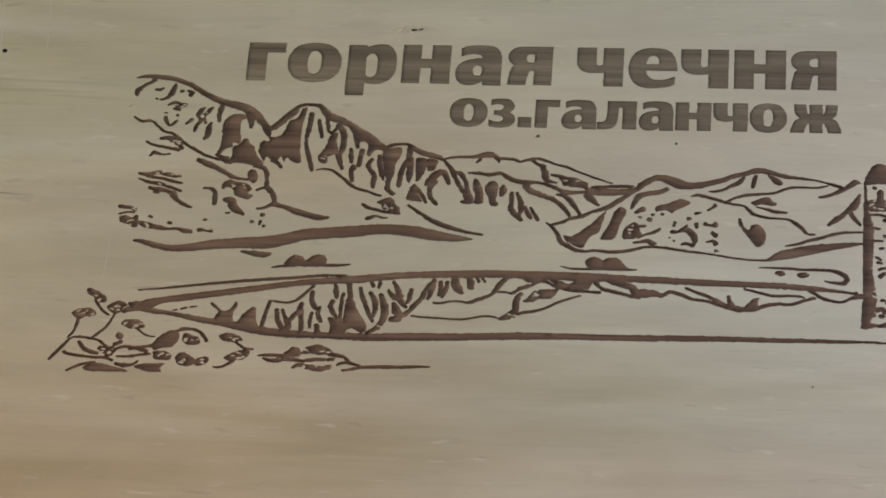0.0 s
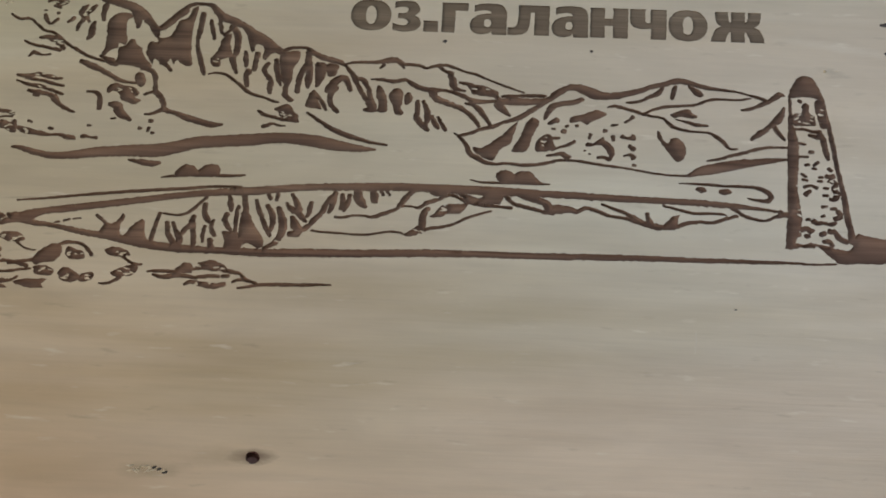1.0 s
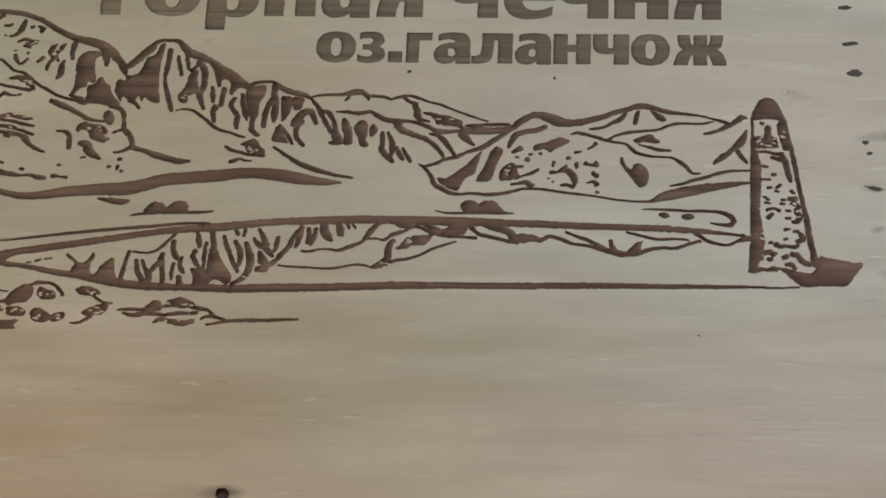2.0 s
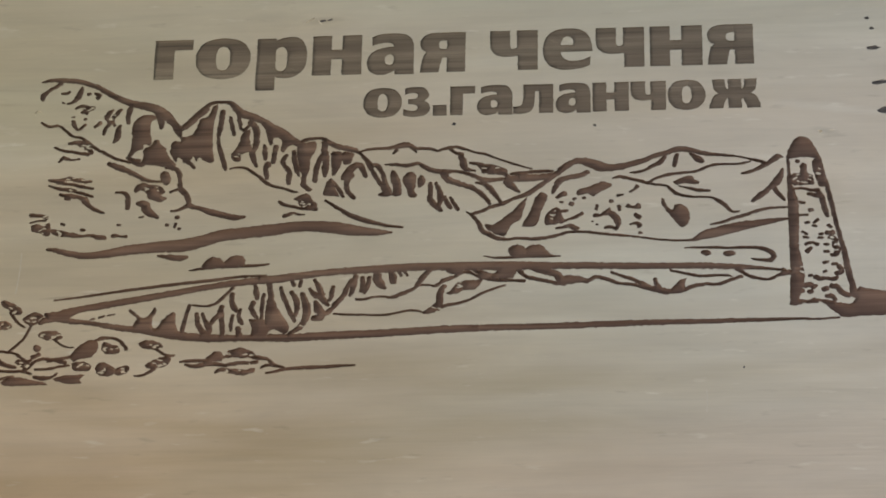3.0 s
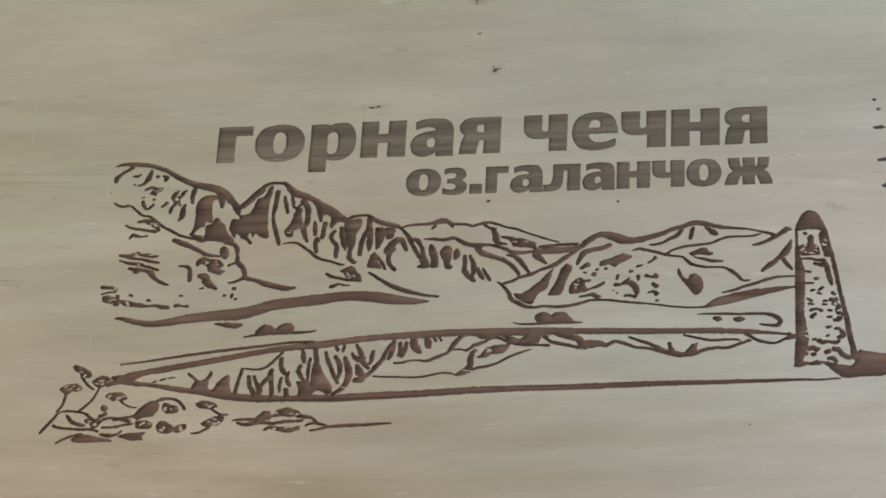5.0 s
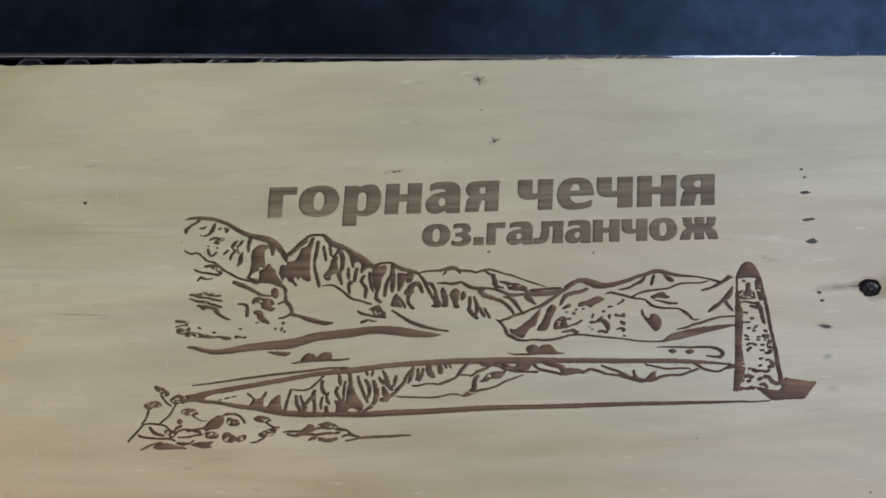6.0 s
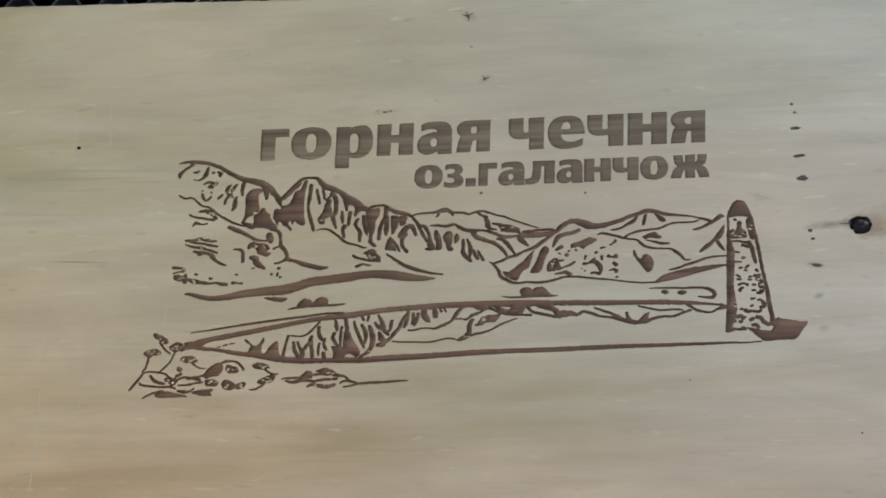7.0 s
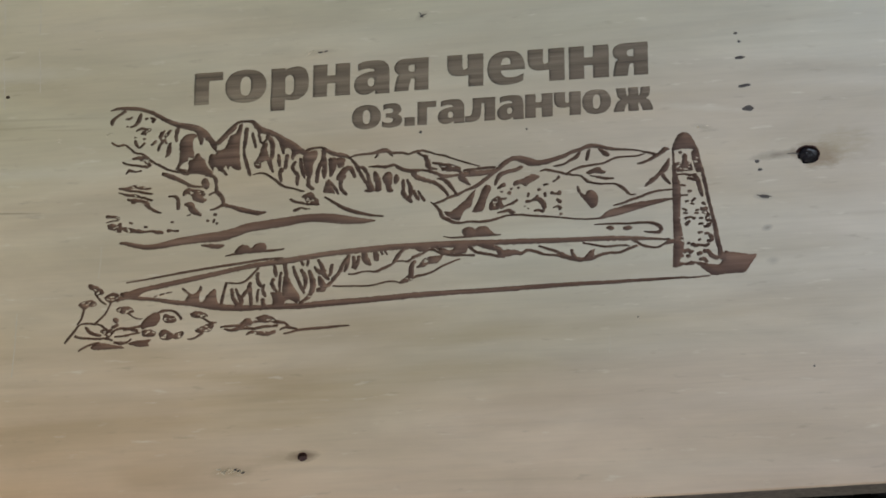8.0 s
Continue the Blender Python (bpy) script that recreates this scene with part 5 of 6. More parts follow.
brush("shore_shrub", (-34.1, -35.3, 0.90), (-32.5, -35.5, 0.79), (-31.4, -35.8, 0.68), (-30.5, -36.7, 0.68))
brush("shore_shrub", (-34.3, -36.4, 0.79), (-33.3, -36.2, 0.68))
brush("shore_shrub", (-32.6, -37.4, 0.45), (-31.6, -36.9, 0.57), (-29.8, -37.0, 0.68), (-28.4, -37.5, 0.57))
brush("shore_shrub", (-31.6, -38.4, 0.45), (-29.7, -38.1, 0.57), (-28.2, -37.7, 0.68), (-25.1, -37.5, 0.79), (-20.9, -37.4, 0.68), (-17.8, -37.2, 0.57), (-15.8, -37.2, 0.34))

# watchtower
patch("watchtower", (61.4, 1.7), (61.9, 1.3), (62.1, -1.6), (62.4, -3.9), (63.1, -6.3), (63.2, -10.8), (63.0, -15.4), (63.5, -19.9), (63.6, -22.7), (62.7, -25.5), (62.9, -26.6), (63.1, -27.0), (62.3, -27.2), (61.3, -27.3), (60.9, -27.3), (60.8, -27.0), (60.9, -26.0), (61.2, -19.8), (61.2, -10.8), (61.3, -3.9))
patch("watchtower", (61.3, 1.7), (61.9, 3.7), (62.6, 5.2), (63.4, 6.0), (64.4, 6.2), (65.5, 5.8), (66.1, 5.0), (66.8, 3.6), (67.6, 1.9), (67.6, 1.5), (66.4, 1.7), (64.8, 2.0), (62.9, 1.9))
patch("watchtower", (66.4, 1.7), (67.6, 1.7), (68.1, -0.7), (68.9, -4.2), (69.7, -8.8), (70.6, -13.4), (71.5, -17.9), (72.3, -22.4), (72.9, -25.8), (71.6, -25.7), (71.3, -23.3), (70.7, -20.1), (70.3, -17.3), (69.6, -13.3), (68.9, -9.3), (68.2, -5.3), (68.0, -4.1), (67.1, -4.1), (66.3, -1.7), (65.9, 0.6))
patch("watchtower", (62.1, -1.4), (63.7, -1.1), (63.7, 0.4), (64.3, 0.9), (64.9, 0.4), (65.1, -1.2), (65.9, -1.7), (66.1, -3.4), (65.0, -3.6), (62.6, -3.7), (62.2, -2.8))
brush("watchtower", (63.1, 1.2, 0.69), (63.5, 1.1, 0.69))
brush("watchtower", (62.4, -4.3, 0.55), (64.1, -4.3, 0.55), (65.6, -4.7, 0.69), (66.8, -4.8, 1.10))
brush("watchtower", (65.0, -5.4, 0.69), (66.6, -5.9, 0.97))
brush("watchtower", (66.6, -4.7, 1.10), (67.4, -6.4, 1.10), (67.7, -8.1, 1.10), (68.2, -9.9, 0.83))
brush("watchtower", (63.3, -7.0, 0.55), (64.3, -7.2, 0.55))
brush("watchtower", (65.1, -8.7, 0.83), (65.6, -8.6, 0.69))
brush("watchtower", (63.3, -9.6, 0.55), (64.7, -9.6, 0.55))
brush("watchtower", (64.2, -11.2, 0.55), (64.9, -11.1, 0.55))
brush("watchtower", (65.7, -11.2, 0.55), (66.5, -10.6, 0.69))
brush("watchtower", (65.5, -11.8, 0.55), (66.1, -11.9, 0.55))
brush("watchtower", (68.3, -11.8, 0.83), (68.8, -12.1, 0.69))
brush("watchtower", (63.6, -12.9, 0.55), (64.4, -13.4, 0.69))
brush("watchtower", (66.6, -13.5, 0.55), (67.2, -13.4, 0.55))
brush("watchtower", (67.9, -13.3, 0.97), (69.0, -13.2, 1.10))
brush("watchtower", (64.1, -15.4, 0.69), (65.2, -15.1, 0.55), (66.2, -15.5, 0.83))
brush("watchtower", (64.3, -16.8, 0.97), (65.1, -16.1, 0.69))
brush("watchtower", (63.8, -14.0, 0.55), (64.6, -14.1, 0.55))
brush("watchtower", (66.4, -14.2, 0.55), (67.1, -14.2, 0.55))
brush("watchtower", (68.4, -14.2, 1.10), (69.4, -14.7, 1.10), (69.1, -15.6, 1.10), (69.7, -16.7, 1.10), (69.1, -17.6, 1.10), (68.5, -17.5, 0.69))
brush("watchtower", (67.4, -15.5, 0.55), (68.1, -15.5, 0.55))
brush("watchtower", (67.3, -16.9, 0.55), (68.1, -16.9, 0.55))
brush("watchtower", (67.1, -19.1, 0.69), (67.9, -18.9, 0.55))
brush("watchtower", (68.6, -19.4, 0.69), (69.4, -19.4, 0.69))
brush("watchtower", (69.8, -19.9, 1.02), (70.2, -20.8, 1.02), (69.2, -21.2, 0.83))
brush("watchtower", (67.0, -20.9, 0.55), (67.5, -20.7, 0.55))
brush("watchtower", (64.4, -21.6, 0.55), (65.0, -21.5, 0.55))
brush("watchtower", (65.6, -21.8, 1.10), (66.2, -22.2, 0.97), (67.4, -22.1, 0.69), (68.8, -22.3, 0.83), (69.4, -21.9, 0.69))
brush("watchtower", (63.6, -23.5, 1.10), (64.6, -23.3, 1.13), (65.1, -23.8, 1.10), (65.6, -23.5, 0.69))
brush("watchtower", (64.3, -24.7, 0.83), (64.9, -24.6, 0.69))
brush("watchtower", (62.9, -24.6, 0.69), (63.3, -24.4, 0.83))
brush("watchtower", (66.9, -24.3, 1.02), (67.5, -24.0, 0.97))
brush("watchtower", (68.3, -23.6, 1.10), (69.3, -23.9, 1.13), (69.9, -24.8, 1.10), (71.2, -25.5, 1.13))
brush("watchtower", (67.3, -25.6, 0.83), (68.3, -25.6, 1.10), (68.8, -26.3, 0.83))
brush("watchtower", (62.9, -26.4, 0.83), (64.1, -26.6, 0.69), (65.1, -26.4, 1.10), (65.7, -26.7, 0.55))
patch("watchtower", (72.0, -26.7), (72.4, -25.0), (73.2, -23.8), (74.0, -24.1), (76.4, -24.5), (78.5, -25.0), (80.3, -25.2), (78.9, -27.4), (78.0, -28.9), (77.1, -29.4), (73.1, -29.5), (70.4, -29.7), (68.6, -28.7), (67.2, -27.2), (65.6, -26.6), (62.0, -27.1), (62.9, -26.4), (65.6, -26.0), (67.7, -26.3), (70.4, -27.0))

# top of lettering: base at 21.6, tops at 30.1
letter("г", -56.0, -48.7, 21.6, 30.1)
letter("о", -48.1, -37.7, 21.4, 30.2)
letter("р", -36.5, -26.9, 18.7, 30.1)
letter("н", -25.9, -16.6, 21.6, 30.1)
letter("а", -15.6, -6.7, 21.4, 30.2)
letter("я", -5.6, 2.9, 21.6, 30.1)
letter("ч", 7.5, 16.4, 21.6, 30.1)
letter("е", 17.3, 26.6, 21.4, 30.2)
letter("ч", 27.2, 36.2, 21.6, 30.1)
letter("н", 37.2, 46.9, 21.6, 30.1)
letter("я", 47.8, 56.3, 21.6, 30.1)

# second of lettering: base at 12.4, tops at 18.5
letter("о", -16.0, -8.8, 12.3, 18.6)
letter("з", -8.5, -3.5, 12.3, 18.6)
letter(".", -3.0, -0.4, 12.4, 14.7)
letter("г", 0.2, 4.8, 12.4, 18.5)
letter("а", 5.2, 11.8, 12.3, 18.6)
letter("л", 11.9, 19.3, 12.4, 18.5)
letter("а", 19.7, 26.2, 12.3, 18.6)
letter("н", 26.5, 33.2, 12.4, 18.5)
letter("ч", 33.5, 40.0, 12.4, 18.5)
letter("о", 40.3, 47.2, 12.3, 18.6)
letter("ж", 47.8, 57.3, 12.4, 18.5)

# unburnt specks in the dense parts
speckle("left_mountain", -68.1, 15.8, 1.1, 0.7, 3)
speckle("left_mountain", -62.8, 13.5, 0.9, 1.7, 3)
speckle("second_peak", -39.0, 4.9, 0.7, 0.7, 3)
speckle("left_slope", -74.6, -9.1, 1.3, 1.0, 6)
speckle("left_slope", -75.2, -6.7, 1.5, 0.5, 4)
speckle("left_slope", -71.0, -10.0, 1.3, 0.5, 3)
speckle("left_slope", -69.4, 0.9, 2.8, 0.5, 7)
speckle("left_slope", -69.1, -1.6, 2.8, 0.5, 5)
speckle("left_slope", -68.4, 7.6, 1.3, 0.8, 6)
speckle("left_slope", -54.8, -2.0, 2.2, 1.2, 6)
speckle("left_slope", -26.0, -4.5, 1.3, 1.1, 7)
speckle("far_hill_ridge", 7.2, 1.1, 2.2, 0.6, 3)
speckle("round_hill", 19.5, -8.4, 1.1, 1.0, 4)
speckle("lake_reflection", 3.2, -22.0, 1.6, 0.7, 4)
speckle("lake_reflection", -25.6, -29.1, 0.9, 0.7, 3)
speckle("lake_reflection", -1.3, -26.4, 0.9, 0.7, 2)
speckle("flower_spray", -80.5, -28.4, 1.8, 0.7, 4)
speckle("flower_spray", -78.4, -25.0, 1.3, 0.8, 4)
speckle("flower_spray", -74.7, -27.2, 1.3, 0.8, 5)
speckle("flower_spray", -71.1, -30.4, 1.6, 0.7, 5)
speckle("flower_spray", -60.6, -37.1, 1.3, 1.0, 5)
speckle("flower_spray", -57.8, -37.5, 0.9, 0.6, 3)
speckle("flower_spray", -59.9, -33.1, 1.3, 1.0, 4)
speckle("flower_spray", -52.7, -32.6, 1.6, 0.6, 4)
speckle("flower_spray", -51.2, -36.1, 1.8, 0.7, 5)
speckle("flower_spray", -75.9, -36.1, 1.3, 0.6, 4)
speckle("flower_spray", -64.6, -36.6, 1.1, 0.6, 3)
speckle("shore_shrub", -36.7, -34.7, 2.8, 0.6, 6)
speckle("shore_shrub", -37.6, -37.8, 2.2, 0.5, 4)
speckle("watchtower", 64.2, -2.2, 1.5, 1.0, 6)
speckle("watchtower", 66.9, -1.8, 0.7, 1.7, 4)
speckle("watchtower", 63.3, -15.4, 0.4, 7.2, 6)
speckle("watchtower", 69.0, -15.6, 0.9, 2.4, 5)

# natural marks in the face of the board
NATURAL = ("nail_hole", "worm_hole", "bark_mark", "knot_socket", "scratch")
spot("nail_hole", -26.4, -68.6, 1.15, 1.15)
spot("worm_hole", -104.4, 27.3, 0.52, 0.44)
for mx, my, ma, mb, mt in ((78.2, 24.3, 1.3, 0.4, 4), (78.9, 17.0, 1.5, 0.45, 6), (79.7, 11.2, 1.5, 0.7, 0), (77.3, 30.6, 0.45, 0.3, 0), (78.0, 28.4, 0.5, 0.3, 0),
                           (81.2, -2.3, 0.6, 0.5, -20), (81.9, -4.4, 0.6, 0.35, 0), (82.6, -11.1, 1.2, 0.45, -8), (1.2, 41.2, 0.6, 0.25, 30), (-3.7, 58.6, 0.8, 0.2, -30),
                           (-2.6, 50.2, 0.5, 0.16, 10), (52.5, -38.8, 0.2, 0.18, 0), (92.3, -52.6, 0.25, 0.25, 0), (1.0, 10.6, 0.4, 0.3, 0),
                           (26.9, 9.6, 0.3, 0.25, 0), (-24.2, 33.4, 0.7, 0.25, 10)):
    spot("bark_mark", mx, my, ma, mb, mt, 10, 0.5)
for sx, sy, ex, ey, sw in ((-106.9, 53, -106.4, 44, 0.16), (-106.2, 38, -105.2, 24, 0.2), (-97.3, 52, -97.0, 44, 0.16), (-96.9, 40, -96.0, 28, 0.2),
                           (-108.2, -18, -108.9, -30, 0.16), (-109.1, -38, -109.6, -63, 0.3), (-98.5, -30, -98.9, -46, 0.16), (-77.9, -14, -78.3, -22, 0.14),
                           (45.9, -43.0, 45.8, -47.0, 0.16), (-115.0, 42.6, -109.0, 42.2, 0.3), (-118, 36.8, -111.5, 37.2, 0.25)):
    brush("scratch", (sx, sy, sw), ((sx + ex) / 2 + 0.15, (sy + ey) / 2, sw * 1.2), (ex, ey, sw * 0.8))
for mark in (((-5.0, 59.2, 0.1), (-3.6, 59.0, 0.17), (-2.2, 59.6, 0.1)), ((-4.2, 60.0, 0.1), (-3.6, 58.9, 0.17), (-3.5, 57.4, 0.1)), ((0.5, 42.2, 0.1), (1.0, 41.4, 0.2), (1.3, 40.7, 0.2)),
             ((0.7, 41.1, 0.1), (1.3, 41.3, 0.22), (2.2, 41.6, 0.1)), ((88.3, -0.9, 0.12), (89.6, -0.8, 0.25), (90.8, -1.0, 0.35)), ((80.9, -10.6, 0.1), (82.4, -11.1, 0.4), (84.2, -11.2, 0.1))):
    brush("bark_mark", *mark)
for tx, ty in ((-41.6, -71.3), (-42.4, -71.0), (-40.6, -71.8), (-22.8, 33.6)):
    spot("bark_mark", tx, ty, 0.5, 0.22, 20, 9, 0.6)
spot("knot_socket", 93.2, -1.3, 2.7, 2.4, 0, 18, 0.25)

TOP_AT = lambda x: 64.35 - 0.0315 * x
FOOT_AT = lambda x: -82.1 + 0.0204 * x
X0, X1 = -185.0, 190.0


def hull(poly):
    """The convex outline of a few points, turning left."""
    pts = sorted(set((round(x, 4), round(y, 4)) for x, y in poly))

    def half(row):
        out = []
        for p in row:
            while len(out) > 1 and (out[-1][0] - out[-2][0]) * (p[1] - out[-2][1]) - (out[-1][1] - out[-2][1]) * (p[0] - out[-2][0]) <= 1e-7:
                out.pop()
            out.append(p)
        return out[:-1]

    return half(pts) + half(pts[::-1])


def tidy(poly):
    """Turns an outline to run leftwards; short ones become convex."""
    if len(poly) <= 8:
        return hull(poly)
    area = sum(a[0] * b[1] - b[0] * a[1] for a, b in zip(poly, poly[1:] + poly[:1]))
    return poly if area > 0 else poly[::-1]


def build_board():
    board = tagged(new("wooden_board"), "pale planed wooden board with burnt-in landscape, on honeycomb bed", "board")
    rng = random.Random(5)
    verts, edges, owner = [], [], []
    # the sawn outline, a little ragged
    rim = []
    n = 150
    for k in range(n):
        x = X0 + (X1 - X0) * k / n
        rim.append((x, FOOT_AT(x) + 0.10 * noise.noise(Vector((x * 0.3, 1, 0))) + rng.uniform(-0.03, 0.03)))
    for k in range(n):
        x = X1 + (X0 - X1) * k / n
        rim.append((x, TOP_AT(x) + 0.25 * noise.noise(Vector((x * 0.35, 5, 0))) + rng.uniform(-0.10, 0.10)))
    m = len(rim)
    verts += rim
    edges += [(k, (k + 1) % m) for k in range(m)]
    for motif, polys in MARKS.items():
        seen, sides = {}, {}
        for poly in polys:
            shape = tidy(poly if motif in NATURAL else [raster_step(*p) for p in poly])
            if len(shape) < 3:
                continue
            owner.append((motif, [np.array(shape)]))
            ids = []
            for p in shape:
                key = (round(p[0], 4), round(p[1], 4))
                if key not in seen:
                    seen[key] = len(verts)
                    verts.append(key)
                ids.append(seen[key])
            for a, b in zip(ids, ids[1:] + ids[:1]):
                if a != b:
                    sides[(min(a, b), max(a, b))] = sides.get((min(a, b), max(a, b)), 0) + 1
        edges += [e for e, count in sides.items() if count == 1]
    for name, copies in GLYPHS.items():
        for loops in copies:
            owner.append((name, loops))
            for loop in loops:
                first_id = len(verts)
                verts += [(round(float(x), 4), round(float(y), 4)) for x, y in loop]
                edges += [(first_id + k, first_id + (k + 1) % len(loop)) for k in range(len(loop))]
    verts += BEDS
    from mathutils import geometry
    out, _, tris, _, _, _ = geometry.delaunay_2d_cdt([Vector(v) for v in verts], edges, [], 0, 1e-4, False)
    flat = np.array([(v.x, v.y) for v in out])
    mid = flat[np.array(tris)].mean(1)
    order = np.argsort(mid[:, 0])
    xs = mid[order, 0]

    def inside(shapes):
        """The triangles whose middle the outlines wind round."""
        lo, hi = np.min([s.min(0) for s in shapes], 0), np.max([s.max(0) for s in shapes], 0)
        at = order[np.searchsorted(xs, lo[0]):np.searchsorted(xs, hi[0], side="right")]
        at = at[(mid[at, 1] >= lo[1]) & (mid[at, 1] <= hi[1])]
        wind = np.zeros(len(at), int)
        px, py = mid[at, 0], mid[at, 1]
        for shape in shapes:
            for (ax, ay), (bx, by) in zip(shape, np.roll(shape, -1, 0)):
                if ay != by:
                    cross = ((ay > py) != (by > py)) & (px < (bx - ax) * (py - ay) / (by - ay) + ax)
                    wind += cross * (1 if by > ay else -1)
        return at[wind != 0]

    on_board = set(inside([np.array(rim)]).tolist())
    kind = [None] * len(tris)
    for motif, shapes in owner:
        for t in inside(shapes):
            if motif == "spared":
                kind[t] = motif
            elif kind[t] is None:
                kind[t] = motif
    kind = [None if k == "spared" else k for k in kind]
    keep = [t for t in range(len(tris)) if t in on_board]
    tris, kind = [list(tris[t]) for t in keep], [kind[t] for t in keep]
    mm = 0.001
    at_rim = {i for t, tri in enumerate(tris) if kind[t] is None for i in tri}
    edge_of = {}
    for t, tri in enumerate(tris):
        for a, b in zip(tri, tri[1:] + tri[:1]):
            edge_of[(a, b)] = t
    # the face of the board, open where it is burnt away, with its chamfer, sides and underside
    me_verts = [(v.x * mm, v.y * mm, 0.0) for v in out]
    me_faces = [tri for t, tri in enumerate(tris) if kind[t] is None]
    base = len(me_verts)
    rng = random.Random(9)
    cx, cy = 0.0, -8.0
    for ring_z, grow in ((-0.45, 0.35), (-THICK * 1000 + 0.3, 0.4), (-THICK * 1000, 0.1)):
        for x, y in rim:
            me_verts.append(((x + (grow if x > cx else -grow) * (abs(x) > 180)) * mm, (y + (grow if y > cy else -grow)) * mm, ring_z * mm))
    first = [min(range(len(out)), key=lambda i, p=p: (out[i].x - p[0]) ** 2 + (out[i].y - p[1]) ** 2) for p in rim]
    rings = [first] + [list(range(base + r * m, base + (r + 1) * m)) for r in range(3)]
    for a, b in zip(rings, rings[1:]):
        for k in range(m):
            j = (k + 1) % m
            me_faces.append([a[k], b[k], b[j], a[j]])
    me_faces.append(rings[-1][::-1])
    me = bpy.data.meshes.new("plank")
    me.from_pydata(me_verts, [], me_faces)
    me.materials.append(WOOD)
    me.materials.append(SAWN)
    for face in list(me.polygons)[-2 * m - 1:]:
        face.material_index = 1
    plank = new("plank", me)
    plank.parent = board
    # every burnt motif: its pieces, each a sunk floor and the walls round it
    depth_of = {"nail_hole": 1.2, "worm_hole": 2.0, "bark_mark": 0.2, "knot_socket": 1.2, "scratch": 0.02}
    paint = {"nail_hole": HOLE, "worm_hole": HOLE, "knot_socket": HOLE, "bark_mark": PIT, "scratch": SCAR}
    for motif in (*MARKS, *GLYPHS):
        left = {t for t in range(len(tris)) if kind[t] == motif}
        pieces = []
        while left:
            heap, piece = [left.pop()], []
            while heap:
                t = heap.pop()
                piece.append(t)
                for a, b in zip(tris[t], tris[t][1:] + tris[t][:1]):
                    other = edge_of.get((b, a))
                    if other in left:
                        left.discard(other)
                        heap.append(other)
            pieces.append(sorted(piece))
        pieces.sort(key=len, reverse=True)
        is_letter = motif.startswith("letter")
        depth = depth_of.get(motif, 0.26 if is_letter else 0.62)
        mat = paint.get(motif, CHAR_LETTER if is_letter else CHAR)
        hollow = not is_letter and motif not in NATURAL
        main = None
        for piece in pieces:
            index, vs, fs = {}, [], []

            def vert(i, z):
                if (i, z) not in index:
                    index[(i, z)] = len(vs)
                    jit = noise.noise(Vector((out[i].x * 2.5, out[i].y * 2.5, 1.0))) * (0.0 if motif == "scratch" else 0.05) * z
                    steep = 0.36 if hollow and i in at_rim else 1.0
                    vs.append((out[i].x * mm, out[i].y * mm, (-depth * steep * z + jit) * mm))
                return index[(i, z)]

            for t in piece:
                tri = tris[t]
                fs.append([vert(i, 1) for i in tri])
                for a, b in zip(tri, tri[1:] + tri[:1]):
                    other = edge_of.get((b, a))
                    if other is None or kind[other] is None or (kind[other] in NATURAL) != (motif in NATURAL):
                        fs.append([vert(b, 0), vert(b, 1), vert(a, 1), vert(a, 0)])
            name = "engraved_letter" if is_letter and main is None else motif if main is None or motif in NATURAL else "burnt_stroke"
            me = bpy.data.meshes.new(name)
            me.from_pydata(vs, [], fs)
            me.materials.append(mat)
            for face in me.polygons:
                face.use_smooth = hollow and len(face.vertices) == 3
            ob = new(name, me)
            if is_letter:
                tagged(ob, "shallow brown burnt letter")
            if main is None or motif in NATURAL:
                ob.parent = board
                main = ob
            else:
                ob.parent = main
    return board


BOARD = build_board()


def knot():
    """The black resin knot with its cracked rim and the stain round it."""
    bm = bmesh.new()
    rows, seg = 12, 32
    prev = None
    for r in range(rows + 1):
        f = r / rows
        ring = []
        for k in range(seg):
            a = 2 * math.pi * k / seg
            w = 1 + 0.2 * noise.noise(Vector((math.cos(a) * 1.5, math.sin(a) * 1.5, 2.0)))
            x, y = 2.55 * f * w * math.cos(a), 2.25 * f * w * math.sin(a)
            lump = 0.42 * noise.noise(Vector((x * 1.1, y * 1.1, 6.0))) + 0.05 * noise.noise(Vector((x * 2.9, y * 2.9, 2.0)))
            z = -0.72 + 0.72 * (1 - f ** 3) + lump * (1 - f * f)
            ring.append(bm.verts.new(((93.2 + x) * 0.001, (-1.3 + y) * 0.001, z * 0.001)))
        if prev:
            for k in range(seg):
                bm.faces.new((prev[k], ring[k], ring[(k + 1) % seg], prev[(k + 1) % seg]))
        prev = ring
    bmesh.ops.remove_doubles(bm, verts=bm.verts, dist=1e-7)
    for f in bm.faces:
        f.smooth = True
    part("knot", bm, RESIN, BOARD, "glossy black resin knot")


knot()


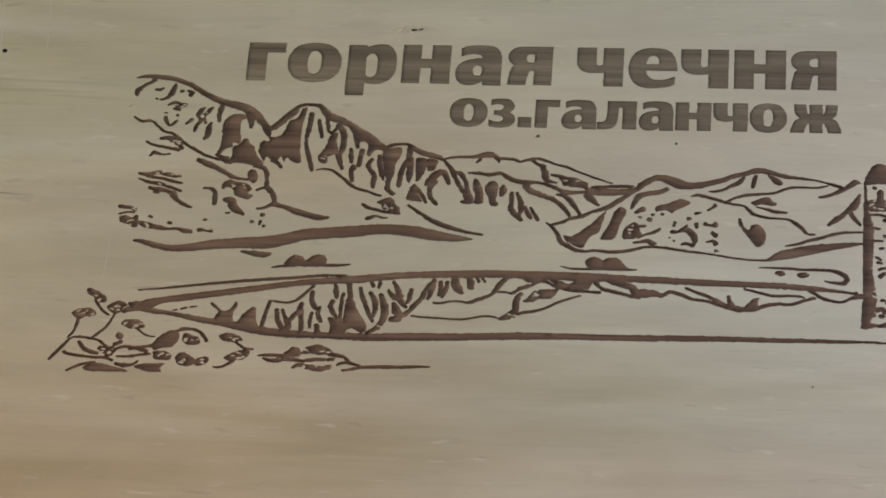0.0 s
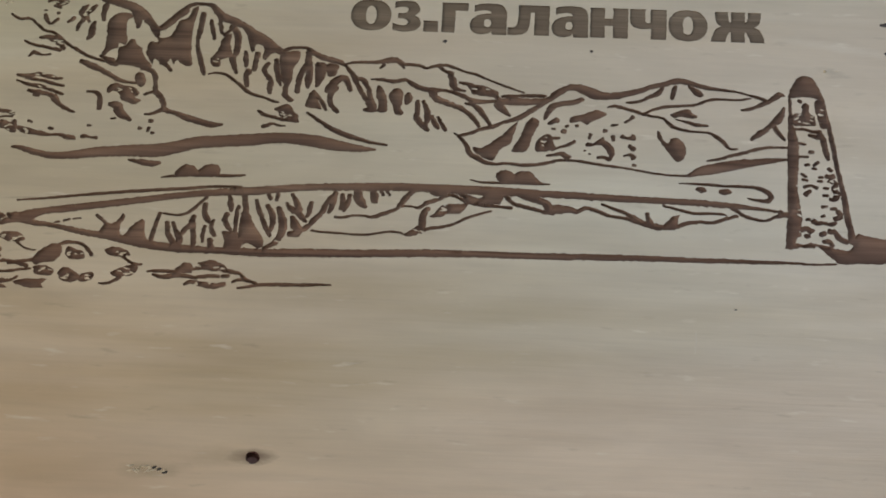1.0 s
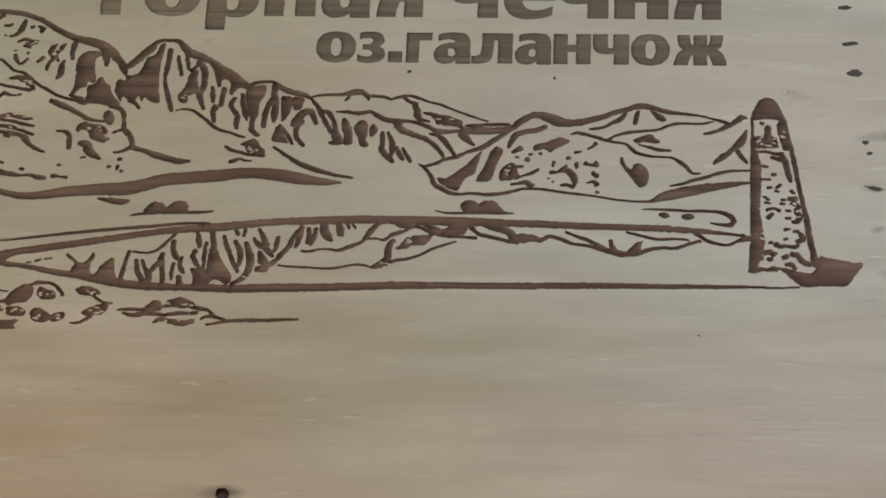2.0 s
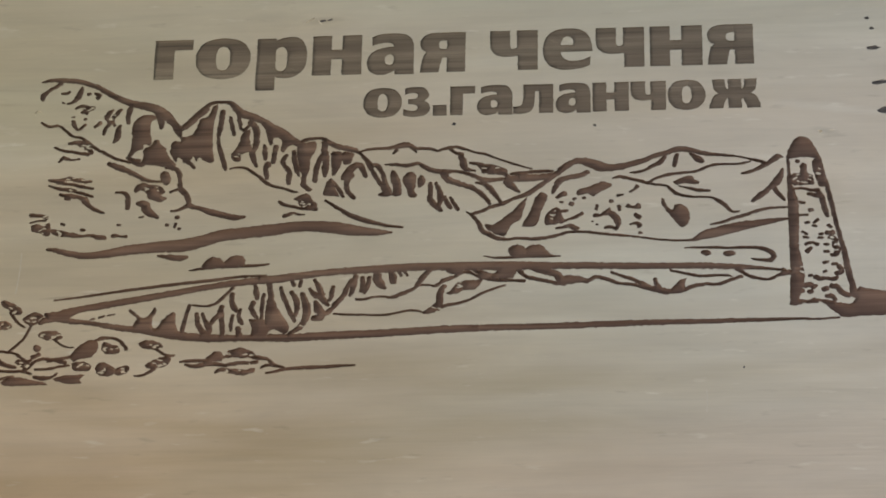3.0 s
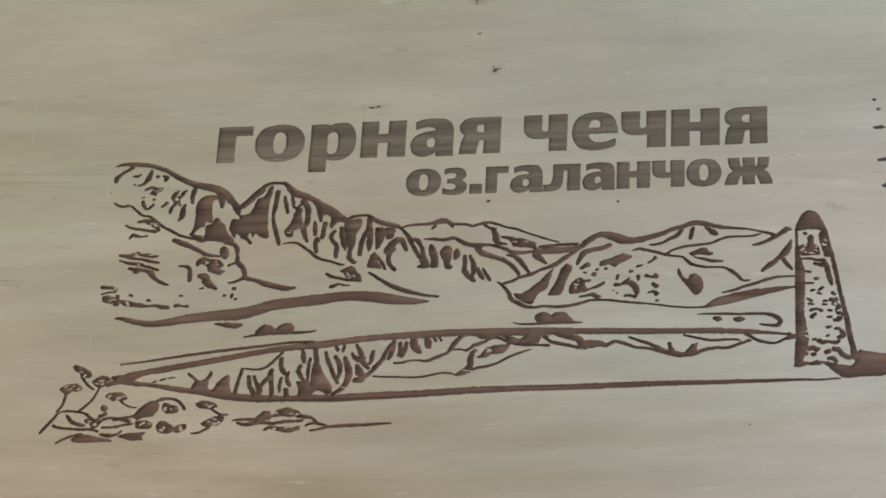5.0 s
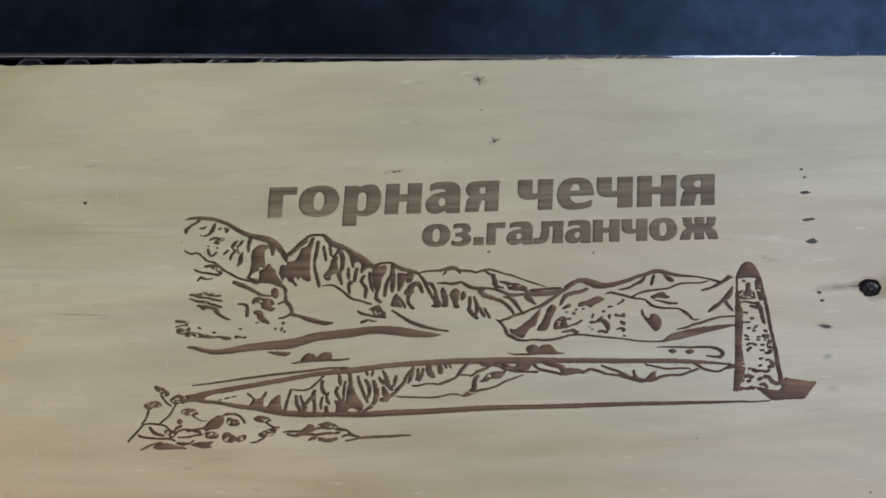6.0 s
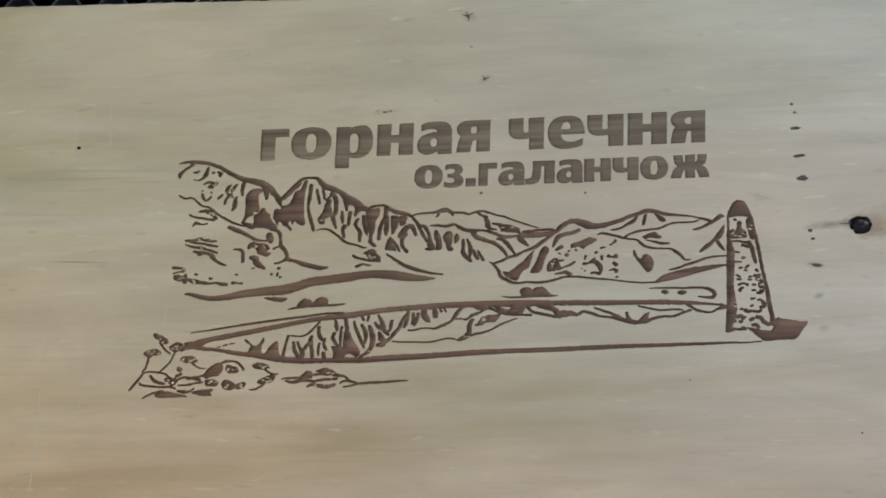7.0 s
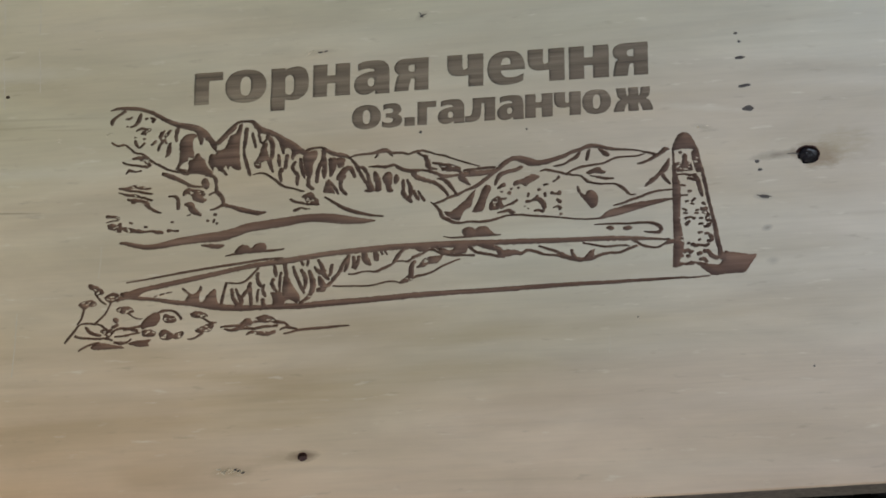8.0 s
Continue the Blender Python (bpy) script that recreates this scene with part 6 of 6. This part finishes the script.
def fibres():
    """Torn splinters along the sawn back edge."""
    rng = random.Random(21)
    for k in range(46):
        x = rng.uniform(-130, 100) if k < 16 else rng.uniform(5, 75)
        y = TOP_AT(x) + 0.1
        bm = bmesh.new()
        turn = rng.choice((-1, 1)) * rng.uniform(0.1, 0.9) + (math.pi if rng.random() < 0.5 else 0)
        length, thin = rng.uniform(0.9, 3.6), rng.uniform(0.07, 0.17)
        pts = []
        px, py, pz = x, y - 0.3, -0.05
        for s in range(5):
            pts.append((px, py, pz, thin * (1 - 0.75 * s / 4)))
            turn += rng.uniform(-0.35, 0.35)
            px += math.cos(turn) * length / 4
            py += abs(math.sin(turn)) * length / 4 * 0.7
            pz += rng.uniform(-0.1, 0.3)
        prev = None
        for px, py, pz, w in pts:
            ring = [bm.verts.new(((px + dx * w) * 0.001, (py + dy * w) * 0.001, (pz + dz * w) * 0.001)) for dx, dy, dz in ((-0.6, 1, 0), (0.6, -1, 0), (0, 0, 1))]
            if prev:
                for i in range(3):
                    bm.faces.new((prev[i], prev[(i + 1) % 3], ring[(i + 1) % 3], ring[i]))
            prev = ring
        bmesh.ops.recalc_face_normals(bm, faces=bm.faces)
        part("splinter", bm, FIBRE, BOARD)


fibres()


def shards():
    """Small pale torn chips standing up beside the little knots."""
    rng = random.Random(33)
    for cx, cy, count, spread in ((-43.5, -71.3, 22, 3.2), (-25.8, 33.6, 5, 1.6), (69.0, 7.4, 4, 1.4), (-90.5, 14.5, 3, 0.8), (-77.5, 15.2, 3, 0.6), (-81, 41.5, 2, 0.5), (-55, 60.5, 2, 0.6)):
        for k in range(count):
            x, y = cx + rng.uniform(-spread, spread), cy + rng.uniform(-0.5, 0.5)
            a, long, wide, tall = rng.uniform(-0.9, 0.9), rng.uniform(0.5, 1.7), rng.uniform(0.16, 0.36), rng.uniform(0.12, 0.4)
            bm = bmesh.new()
            c, s = math.cos(a), math.sin(a)
            ring = [bm.verts.new(((x + u * long * c - v * wide * s) * 0.001, (y + u * long * s + v * wide * c) * 0.001, -0.00002)) for u, v in ((-0.5, -0.3), (0.1, -0.5), (0.5, 0.0), (0.0, 0.5))]
            peak = bm.verts.new((x * 0.001, y * 0.001, tall * 0.001))
            for i in range(4):
                bm.faces.new((ring[i], ring[(i + 1) % 4], peak))
            bm.faces.new(ring[::-1])
            part("wood_chip", bm, FIBRE, BOARD)


shards()

# ---- the cell bed and its rail ----


def cell_bed():
    bed = tagged(new("cell_bed"), "dark aluminium honeycomb cutting bed under the board", "cutting bed")
    bed.location = (0, 0, GROUND)
    pitch, row = 0.0131, 0.0113
    radius, thin = 0.0046, 0.0008
    bm = bmesh.new()
    loops = []
    for z, r in ((0.0, radius), (CELL_DEEP - 0.0005, radius), (CELL_DEEP - 0.0002, radius - 0.0003), (CELL_DEEP - 0.0005, radius - thin), (0.0, radius - thin)):
        loops.append([bm.verts.new((r * math.cos(2 * math.pi * k / 20), r * math.sin(2 * math.pi * k / 20), z)) for k in range(20)])
    for a, b in zip(loops, loops[1:]):
        for k in range(20):
            bm.faces.new((a[k], b[k], b[(k + 1) % 20], a[(k + 1) % 20])).smooth = True
    bmesh.ops.recalc_face_normals(bm, faces=bm.faces)
    shape = bpy.data.meshes.new("cell")
    bm.to_mesh(shape)
    bm.free()
    shape.materials.append(FOIL)
    for j in range(-11, 6):
        y = 0.0656 + (j - 5) * row
        if -0.068 < y < 0.05:
            continue
        for i in range(-16, 17):
            x = i * pitch - 0.0039 + (pitch / 2 if j % 2 else 0.0)
            cell = new("cell", shape)
            cell.parent = bed
            cell.location = (x, y - 0.049 * x, 0.0)
    return bed


BED = cell_bed()


def rail():
    """The dark metal rail behind the board, its lip brightened to carry the window's highlight."""
    ob = tagged(new("bed_rail"), "dark blue-black metal rail behind the board, edge brightened for its highlight", "metal rail")
    slope = -0.049
    ob.matrix_world = pose(0.0, 0.0698, GROUND, 0, 0, math.degrees(math.atan(slope)))
    top = CELL_DEEP + 0.0004
    bm = bmesh.new()
    v = box(bm, -0.26, 0.26, 0.0, 0.06, 0.0, top - 0.0006)
    bmesh.ops.bevel(bm, geom=list(bm.edges), offset=0.0004, segments=2, affect="EDGES")
    part("rail_body", bm, RAIL, ob)
    bm = bmesh.new()
    prof = []
    for k in range(7):
        a = math.pi / 2 * k / 6
        prof.append((0.0006 - 0.0009 * math.sin(a) * 0.8 - 0.0001, top - 0.0009 + 0.0009 * math.cos(a)))
    prof = [(0.0012, top), *prof, (0.0012, top - 0.0009)]
    rows = [[bm.verts.new((x, y, z)) for y, z in prof] for x in (-0.26, 0.26)]
    for k in range(len(prof) - 1):
        bm.faces.new((rows[0][k], rows[0][k + 1], rows[1][k + 1], rows[1][k]))
    bmesh.ops.recalc_face_normals(bm, faces=bm.faces)
    part("rail_lip", bm, EDGE, ob, "thin rounded metal lip, brightened for its highlight")


rail()
